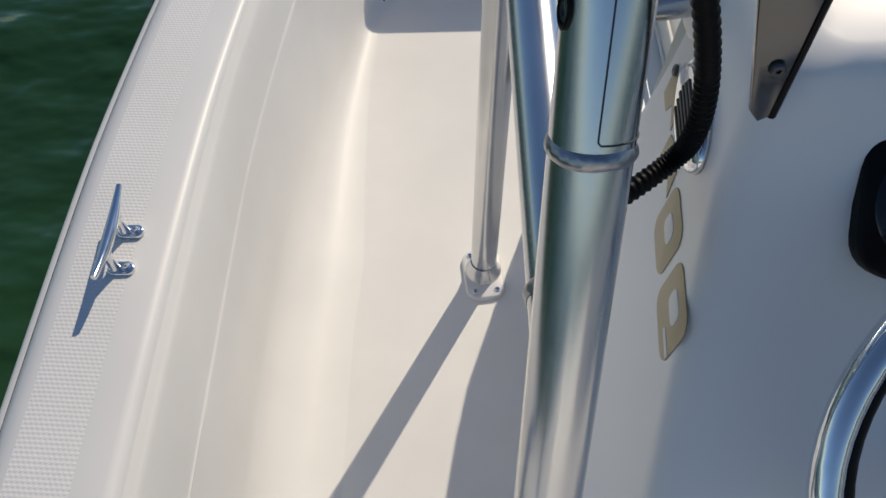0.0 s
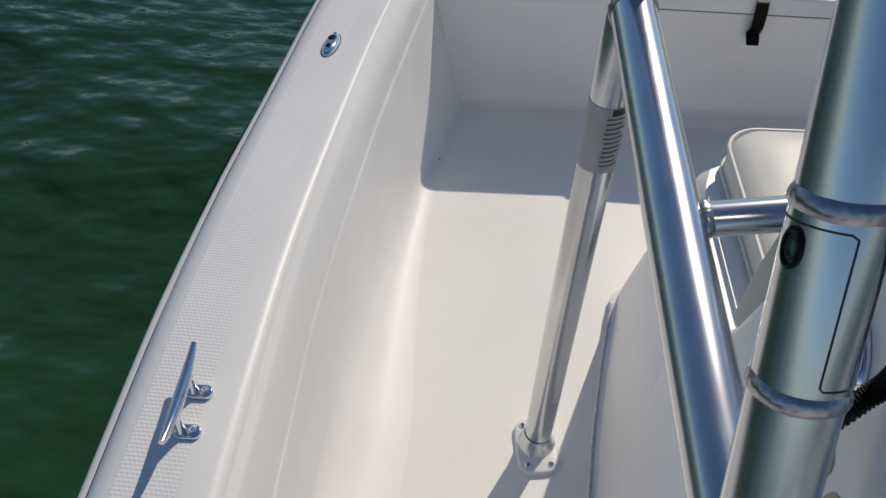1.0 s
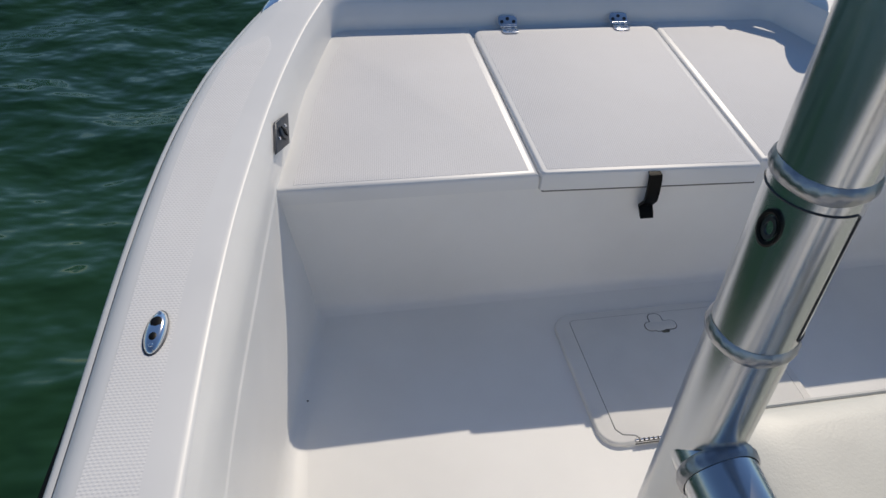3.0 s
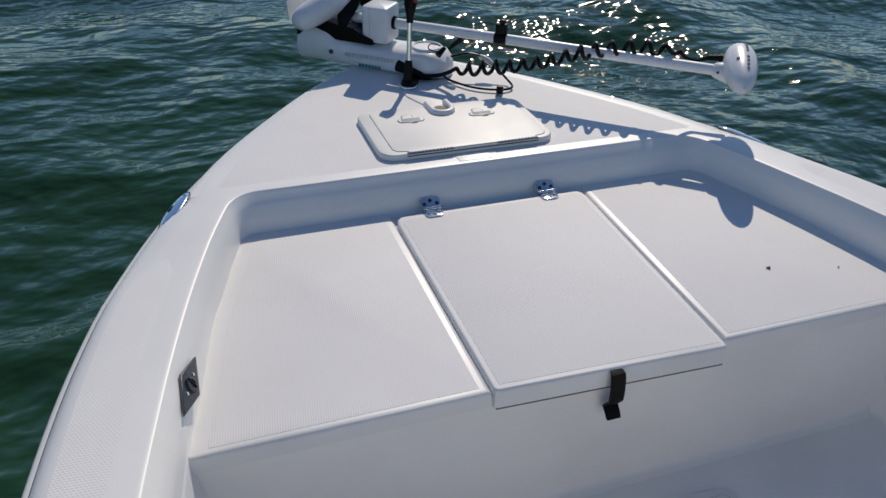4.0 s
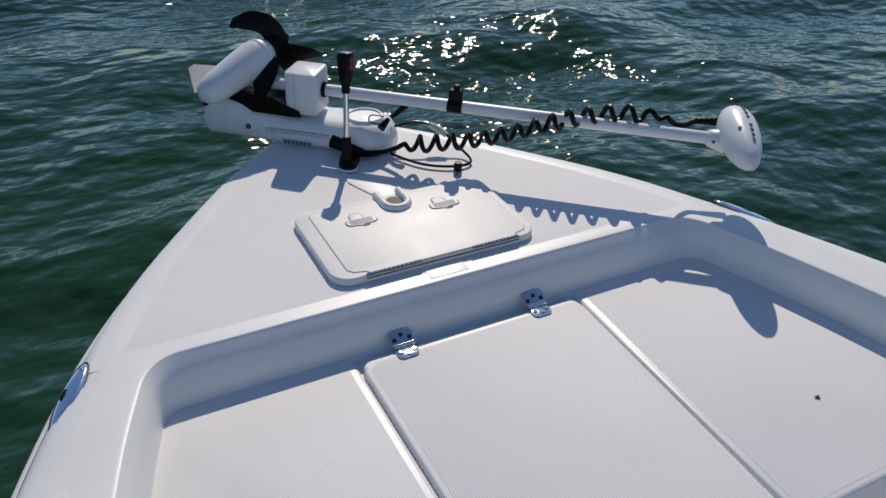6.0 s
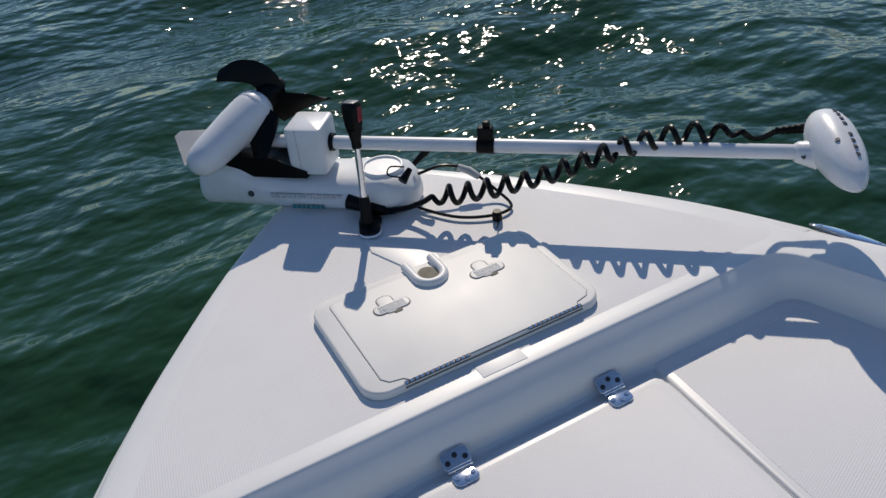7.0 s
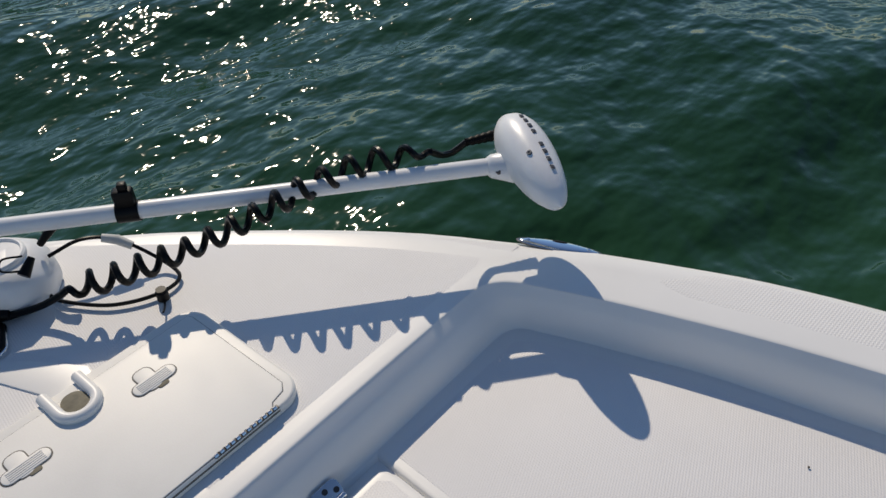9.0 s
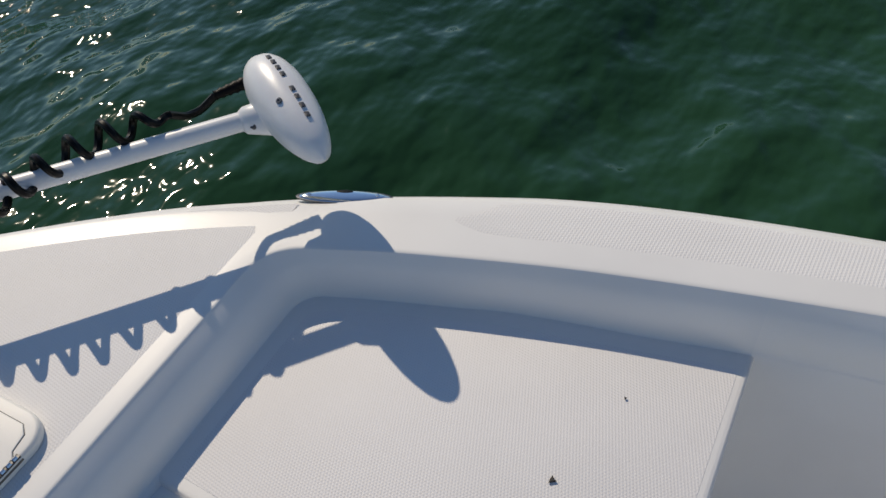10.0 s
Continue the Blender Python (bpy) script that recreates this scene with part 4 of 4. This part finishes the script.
def backrest_cushion():
    """Padded backrest leaning on the console's front, above the seat."""
    at = (0, 1.33, 0.606)
    b = thing("backrest_cushion", "grey vinyl backrest cushion leaning on the console's front", "cushion", at)
    rows = []
    for z, yb, yf, w in ((0.000, -0.045, 0.045, 0.405), (0.012, -0.060, 0.068, 0.418), (0.10, -0.068, 0.058, 0.421), (0.22, -0.076, 0.036, 0.421), (0.34, -0.080, 0.010, 0.421), (0.41, -0.080, -0.006, 0.415), (0.432, -0.074, -0.020, 0.400)):
        o = round_rect(2 * w, yf - yb, min(0.024, (yf - yb) * 0.45), 5)
        rows.append([(x, y + (yf + yb) / 2, z) for x, y in o])
    part("cover", grid(rows, True, cap=True), GREY_VINYL_AND_SHADE, b, "grained grey vinyl cover")


backrest_cushion()


# ---- trolling motor ----
M0 = Vector((-0.03, 4.36, 0))
MU, MV = Vector((0.763, -0.646, 0)), Vector((0.646, 0.763, 0))
mot_frame = Matrix(((MU.x, MV.x, 0, M0.x), (MU.y, MV.y, 0, M0.y), (0, 0, 1, 0), (0, 0, 0, 1)))
BOW_Z = sheer(4.25) + 0.0018


def M(a, b, z):
    return M0 + MU * a + MV * b + Vector((0, 0, z))


def trolling_motor():
    at = M(0, 0, BOW_Z)
    t = thing("trolling_motor", "white electric trolling motor stowed flat on the bow, black propeller", "trolling motor", at)
    ps = []
    # mount body: rounded ends, hump over the port end
    stations = [(-0.376, 0.520, 0.588, 0.060), (-0.373, 0.508, 0.600, 0.068), (-0.362, BOW_Z, 0.610, 0.072), (-0.338, BOW_Z, 0.632, 0.074), (-0.30, BOW_Z, 0.642, 0.075), (-0.25, BOW_Z, 0.628, 0.075), (-0.20, BOW_Z, 0.598, 0.075), (-0.10, BOW_Z, 0.586, 0.075), (0.0, BOW_Z, 0.584, 0.076), (0.08, BOW_Z, 0.588, 0.080), (0.14, BOW_Z, 0.590, 0.083), (0.18, BOW_Z, 0.584, 0.076), (0.205, BOW_Z, 0.566, 0.058), (0.222, BOW_Z, 0.545, 0.030)]
    rows = []
    for a, z0, z1, w in stations:
        r = []
        for k in range(16):
            g = 2 * math.pi * k / 16
            cx, cz = math.cos(g), math.sin(g)
            cx = math.copysign(abs(cx) ** 0.55, cx)
            cz = math.copysign(abs(cz) ** 0.55, cz)
            r.append(M(a, 1.16 * w * cx * (1.0 - 0.12 * max(cz, 0)), (z0 + z1) / 2 + (z1 - z0) / 2 * cz))
        rows.append(r)
    mount = part("mount", grid(rows, True, cap=True), MOTOR_WHITE, t, "white moulded bow mount")
    ps.append(mount)
    cap_m = mot_frame @ Matrix.Translation((0.125, 0.005, 0.586))
    ps.append(part("mount_cap", lathe([(0.058, -0.004), (0.058, 0.004), (0.054, 0.008), (0.050, 0.008), (0.047, 0.003), (0.001, 0.003)], cap_m, 30), MOTOR_WHITE, t, "round white cap"))
    ps.append(part("side_bolt", lathe([(0.009, 0), (0.009, 0.003), (0.004, 0.004), (0.001, 0.002)], mot_frame @ Matrix.Translation((-0.222, -0.0862, 0.548)) @ Matrix.Rotation(radians(90), 4, "X"), 14), GREY_PLATE, t))
    # faded and teal print on the aft face, as plain bars
    rg = random.Random(7)
    a = -0.165
    while a < 0.03:
        w = rg.uniform(0.008, 0.016)
        ps.append(part("faded_print", block(w, 0.0012, 0.013, 0.0004, mot_frame @ Matrix.Translation((a + w / 2, -0.0885, 0.5405))), WORN_PRINT, t))
        a += w + 0.004
    for k in range(7):
        ps.append(part("teal_print", block(0.0105, 0.0012, 0.011, 0.0004, mot_frame @ Matrix.Translation((-0.104 + 0.0132 * k, -0.0885, 0.5085))), TEAL, t))
    # black cradle
    cradle = [[M(a, b, z) for b, z in ((-0.070, 0.590), (-0.066, zt + 0.012), (-0.02, zt - 0.002), (0.03, zt - 0.002), (0.066, zt + 0.012), (0.070, 0.590), (0.0, 0.583))] for a, zt in ((-0.374, 0.606), (-0.362, 0.622), (-0.34, 0.638), (-0.29, 0.646), (-0.245, 0.640), (-0.21, 0.634), (-0.17, 0.632), (-0.135, 0.628), (-0.115, 0.616), (-0.06, 0.596))]
    ps.append(part("cradle", grid(cradle, True, cap=True), RUBBER, t, "black rubber motor rest"))
    # gear housing
    gh = mot_frame @ Matrix.Translation((-0.056, -0.004, 0.594))
    ps.append(part("gear_housing", block(0.102, 0.116, 0.132, 0.009, gh, corner=0.014), MOTOR_WHITE, t, "white square steering housing"))
    ps.append(part("housing_seam", block(0.0022, 0.1172, 0.126, 0.0008, gh @ Matrix.Translation((-0.018, 0, 0.003)), corner=0.0008), FADED, t))
    sm = mot_frame @ Matrix.Translation((-0.006, 0, 0.662)) @ Matrix.Rotation(radians(90), 4, "Y")
    ps.append(part("shaft_bushing", lathe([(0.024, 0), (0.024, 0.010), (0.022, 0.012), (0.019, 0.012)], sm, 24), BLACK, t, "black shaft bushing"))
    ps.append(part("shaft", tube([M(-0.235 + 1.415 * k / 8, 0, 0.662 - 0.004 * k / 8) for k in range(9)], 0.0178, 24), MOTOR_WHITE, t, "long white composite shaft"))
    # lower unit pod
    p0, p1 = M(-0.328, -0.160, 0.655), M(-0.216, 0.085, 0.737)
    ax = (p1 - p0)
    prof = [(0.0, 0.004), (0.015, 0.017), (0.05, 0.031), (0.11, 0.040), (0.22, 0.046), (0.40, 0.050), (0.62, 0.054), (0.80, 0.055), (0.90, 0.053), (0.96, 0.046), (1.0, 0.034)]
    ps.append(part("motor_pod", tube([p0 + ax * s for s, _ in prof], [r for _, r in prof], 28), MOTOR_WHITE, t, "white torpedo motor housing"))
    pf = p0 + ax * 0.42
    fin = [pf + MU * x + ax.normalized() * y + Vector((0, 0, z)) for x, y, z in ((-0.040, -0.095, -0.004), (-0.122, -0.015, 0.022), (-0.118, 0.004, 0.024), (-0.040, 0.040, 0.006))]
    bm = bmesh.new()
    vs = [bm.verts.new(q) for q in fin]
    bm.faces.new(vs)
    bmesh.ops.solidify(bm, geom=bm.faces[:], thickness=0.008)
    ps.append(part("skeg", bm, MOTOR_WHITE, t, "flat white skeg fin"))
    ps.append(part("pod_neck", tube([p0 + ax * 0.45, M(-0.262, -0.005, 0.668), M(-0.222, 0, 0.664)], [0.030, 0.026, 0.021], 18), MOTOR_WHITE, t))
    ps.append(part("pod_ring", tube([p0 + ax * 0.865, p0 + ax * 0.885], 0.0548, 28), MOTOR_WHITE, t))
    hub = p1 + ax.normalized() * 0.030 - Vector((0, 0, 0.034))
    ps.append(part("propeller_hub", tube([p1, p1 + ax.normalized() * 0.02, p1 + ax.normalized() * 0.06, p1 + ax.normalized() * 0.085], [0.034, 0.033, 0.028, 0.012], 20), BLACK, t))
    axn = ax.normalized()
    for a, b, c, rake, widths in (
            ((0.014, 0.000), (0.016, 0.140), (-0.140, 0.086), 0.0, (0.026, 0.028, 0.027, 0.026, 0.024, 0.010)),
            ((-0.006, -0.012), (0.060, 0.022), (0.168, 0.022), 0.0, (0.050, 0.048, 0.040, 0.030, 0.022, 0.009)),
            ((0.022, 0.020), (0.010, -0.010), (0.018, -0.070), 0.17, (0.036, 0.044, 0.046, 0.044, 0.038, 0.028))):
        mid = bezier((*a, 0), (*b, 0), (*c, 0), 18)
        rows = []
        for k, p in enumerate(mid):
            t0 = mid[min(k + 1, 18)] - mid[max(k - 1, 0)]
            nn = Vector((-t0.y, t0.x, 0)).normalized()
            w = float(np.interp(k / 18, np.linspace(0, 1, 6), widths))
            row = []
            for q, e in ((-1, 0), (-0.5, 1), (0, 1.2), (0.5, 1), (1, 0), (0.5, -1), (0, -1.2), (-0.5, -1)):
                f = p + nn * (w * q)
                row.append(hub + MU * f.x + Vector((0, 0, f.y)) + axn * (-0.012 * q + 0.004 * e) - MV * (rake * (0.4 + 0.6 * k / 18)))
            rows.append(row)
        ps.append(part("propeller_blade", grid(rows, True, cap=True), BLACK, t, "curved black propeller blade"))
    # clamp on the shaft
    cm = mot_frame @ Matrix.Translation((0.408, 0, 0.660))
    ps.append(part("shaft_strap", tube([M(0.386, 0, 0.660), M(0.43, 0, 0.660)], 0.0215, 20), BLACK, t, "black shaft strap"))
    ps.append(part("strap_knob", block(0.040, 0.026, 0.040, 0.006, cm @ Matrix.Translation((0, 0, 0.014))), BLACK, t))
    ps.append(part("strap_tip", block(0.018, 0.018, 0.016, 0.004, cm @ Matrix.Translation((0.003, 0, 0.052))), BLACK, t))
    # control head
    hc = Vector((0.874, 3.546, 0.682))
    la = (Vector((-0.160, -0.262, -0.024))).normalized()
    wa = MU - la * MU.dot(la)
    wa.normalize()
    ta = la.cross(wa)
    if ta.z < 0:
        ta = -ta
    rows = []
    for k in range(19):
        s = -1 + 2 * k / 18
        w = max(0.0, 1 - abs(s) ** 2.3) ** 0.55
        taper = 1.0 - 0.22 * s
        row = []
        for j in range(24):
            g = 2 * math.pi * j / 24
            cx = math.copysign(abs(math.cos(g)) ** 0.9, math.cos(g))
            cz = math.copysign(abs(math.sin(g)) ** 0.9, math.sin(g))
            row.append(hc + la * (0.148 * s) + wa * (0.050 * w * taper * cx) + ta * (0.058 * w * taper * cz))
        rows.append(row)
    ps.append(part("control_head", grid(rows, True, cap=True), MOTOR_WHITE, t, "white egg-shaped control head"))
    ps.append(part("head_collar", tube([M(1.132, 0, 0.658), M(1.140, 0, 0.658), M(1.155, -0.003, 0.658), M(1.185, -0.008, 0.658)], [0.019, 0.025, 0.028, 0.036], 22), MOTOR_WHITE, t))
    for p, r in ((M(1.150, -0.027, 0.662), 0.006), (hc - wa * 0.020 - la * -0.03 + ta * 0.050, 0.0055)):
        ps.append(part("head_screw", lathe([(r, -0.004), (r, 0.003), (r * 0.5, 0.003), (0.0005, 0.001)], Matrix.Translation(p) @ (ta * 1.0 - wa * 0.6).to_track_quat("Z", "Y").to_matrix().to_4x4(), 12), GREY_PLATE, t))
    # dark print bars along the head
    for k in range(9):
        if k == 4:
            continue
        s = -0.56 + 0.136 * k
        w = max(0.0, 1 - abs(s) ** 2.3) ** 0.55 * (1 - 0.22 * s)
        ang = radians(80)
        pos = hc + la * (0.148 * s) + wa * (0.0502 * w * math.cos(ang) ** 0.9) + ta * (0.0582 * w * math.sin(ang) ** 0.9)
        nrm = (wa * (math.cos(ang) / 0.050) + ta * (math.sin(ang) / 0.058)).normalized()
        e2 = nrm.cross(la).normalized()
        bm4 = Matrix((la.to_4d(), e2.to_4d(), nrm.to_4d(), (0, 0, 0, 1))).transposed()
        bm4.translation = pos
        ps.append(part("dark_print", block(0.0125, 0.0085, 0.0014, 0.0003, bm4 @ Matrix.Translation((0, 0, -0.0003))), INK, t))
    # cable gland into the head
    con_pt = Vector((0.926, 3.676, 0.672))
    g0 = Vector((0.868, 3.713, 0.668))
    gp = [g0.lerp(con_pt, k / 15) for k in range(16)]
    ps.append(part("cable_gland", tube(gp, [0.008 + 0.004 * k / 15 + (0.0016 if k % 3 == 0 and k < 13 else 0) for k in range(16)], 14), RUBBER, t, "ribbed black strain relief"))
    # coiled cord
    ctrl = smooth_path([M(0.265, -0.094, 0.553), M(0.37, -0.092, 0.577), M(0.47, -0.078, 0.594), M(0.57, -0.061, 0.617), M(0.67, -0.046, 0.653), M(0.77, -0.016, 0.679), M(0.89, 0.022, 0.690), M(1.02, 0.030, 0.692)], 54)
    tot = len(ctrl) - 1
    turns = 15
    coil = []
    for k, p in enumerate(ctrl):
        s = k / tot
        g = 2 * math.pi * turns * s
        rad = (0.0215 + 0.0015 * math.sin(9 * s + 1) + 0.001 * math.sin(31 * s)) * min(1, s * 14, (1 - s) * 14)
        coil.append(p + Vector((0, 0, 1)) * (rad * math.sin(g)) + MV * (rad * math.cos(g)))
    lead = smooth_path([M(0.135, -0.095, 0.517), M(0.165, -0.095, 0.516), M(0.215, -0.092, 0.526), M(0.255, -0.092, 0.545), coil[0]], 8)[:-1]
    tail = smooth_path([coil[-1], Vector((0.798, 3.724, 0.668)), Vector((0.828, 3.722, 0.658)), Vector((0.848, 3.718, 0.661)), g0], 8)[1:]
    ps.append(part("coil_cord", tube(lead + coil + tail, 0.0074, 8), CABLE, t, "black coiled control cord"))
    ps.append(part("cord_boot", tube([M(0.05, -0.086, 0.535), M(0.10, -0.094, 0.527), M(0.150, -0.096, 0.516)], [0.022, 0.018, 0.011], 14), BLACK, t, "black cord boot"))
    ps.append(part("mount_foot", tube([M(0.12 + 0.09 * math.cos(radians(a)), 0.088 * math.sin(radians(a)), BOW_Z + 0.006) for a in range(-100, 101, 20)], 0.006, 8), BLACK, t))
    # latch lever and tethered plug
    ps.append(part("release_lever", tube([M(0.205, 0.03, 0.585), M(0.225, 0.035, 0.605), M(0.245, 0.05, 0.622)], [0.007, 0.009, 0.011], 10), BLACK, t))
    ps.append(part("power_plug", tube([M(0.215, -0.045, 0.612), M(0.20, -0.075, 0.592)], [0.007, 0.0125], 14), BLACK, t, "black plug cap"))
    ps.append(part("plug_tether", tube(smooth_path([M(0.203, -0.07, 0.60), M(0.165, -0.075, 0.610), M(0.165, -0.055, 0.622), M(0.20, -0.045, 0.618)], 6), 0.0022, 6), CABLE, t))
    settle(ps, at)


trolling_motor()


def power_lead():
    z = BOW_Z + 0.006
    pts = smooth_path([M(0.215, 0.02, 0.560), M(0.28, 0.046, 0.573), M(0.348, 0.052, 0.556), M(0.43, 0.02, z + 0.012), M(0.47, -0.03, z), M(0.43, -0.075, z), M(0.34, -0.09, z), M(0.24, -0.06, z + 0.002), M(0.21, -0.04, z + 0.01)], 8)
    lead = thing("power_lead", "thin black power lead looped on the foredeck with a plug", "cable", M(0.3, 0, BOW_Z))
    ps = [part("wire", tube(pts, 0.0042, 8), CABLE, lead)]
    ps.append(part("connector", tube([M(0.318, 0.052, 0.566), M(0.348, 0.052, 0.556), M(0.376, 0.042, 0.543)], [0.009, 0.011, 0.009], 12), GREY_PLASTIC, lead, "pale grey connector"))
    tail = smooth_path([M(0.425, -0.078, z), M(0.445, -0.10, z - 0.002), M(0.448, -0.125, z), M(0.448, -0.137, z + 0.004)], 6)
    ps.append(part("tether", tube(tail, 0.0022, 6), CABLE, lead))
    ps.append(part("plug_cap", lathe([(0.0125, 0), (0.0125, 0.02), (0.0105, 0.022), (0.0105, 0.026), (0.006, 0.026)], Matrix.Translation(Vector((0.252, 4.010, BOW_Z)))), BLACK, lead, "black plug cap standing on the deck"))
    settle(ps, M(0.3, 0, BOW_Z))


power_lead()


def stabiliser():
    at = Vector((-0.036, 4.175, BOW_Z))
    top = Vector((-0.012, 4.222, 0.822))
    s = thing("shaft_support", "chrome support post with black head and foot on the foredeck", "support post", at)
    ps = []
    turn = Matrix.Rotation(radians(-25), 4, "Z")
    m = Matrix.Translation(at) @ turn
    ps.append(part("foot_plate", plate(round_rect(0.062, 0.105, 0.028, 6), 0, 0.009, 0.003, m @ Matrix.Translation((0.006, -0.004, 0))), CHROME, s, "bright foot plate"))
    ps.append(part("foot", plate(round_rect(0.056, 0.098, 0.026, 6), 0.004, 0.018, 0.006, m @ Matrix.Translation((0.006, -0.004, 0))), BLACK, s, "black rubber foot"))
    d = (top - at).normalized()
    ps.append(part("socket", tube([at + d * 0.01, at + d * 0.05, at + d * 0.085], [0.0185, 0.0155, 0.0125], 16), BLACK, s))
    ps.append(part("rod", tube([at + d * 0.07, at + d * 0.235], 0.0088, 18), CHROME, s, "chrome rod"))
    ps.append(part("clevis", tube([at + d * 0.215, at + d * 0.250], [0.0125, 0.0125], 14), BLACK, s))
    hm = Matrix.LocRotScale(at + d * 0.243, d.to_track_quat("Z", "Y"), None) @ turn
    rows = []
    for w, dd, z in ((0.024, 0.024, 0.0), (0.032, 0.030, 0.012), (0.039, 0.036, 0.034), (0.043, 0.039, 0.070), (0.042, 0.038, 0.080), (0.036, 0.032, 0.086)):
        rows.append([hm @ Vector((x, y, z)) for x, y in round_rect(w, dd, 0.010, 4)])
    ps.append(part("head", grid(rows, True, cap=True), BLACK, s, "tapered black clamp head"))
    ps.append(part("head_neck", tube([hm @ Vector((0, 0, -0.012)), hm @ Vector((0, 0, 0.02))], [0.012, 0.02], 14), BLACK, s))
    for side in (-1, 1):
        ps.append(part("red_stripe", block(0.003, 0.020, 0.036, 0.001, hm @ Matrix.Translation((side * 0.0206, 0, 0.040))), RED, s, "red side insert"))
    ps.append(part("head_top", block(0.034, 0.030, 0.004, 0.0015, hm @ Matrix.Translation((0, 0, 0.0845))), GREY_PLATE, s))
    settle(ps, at)


stabiliser()
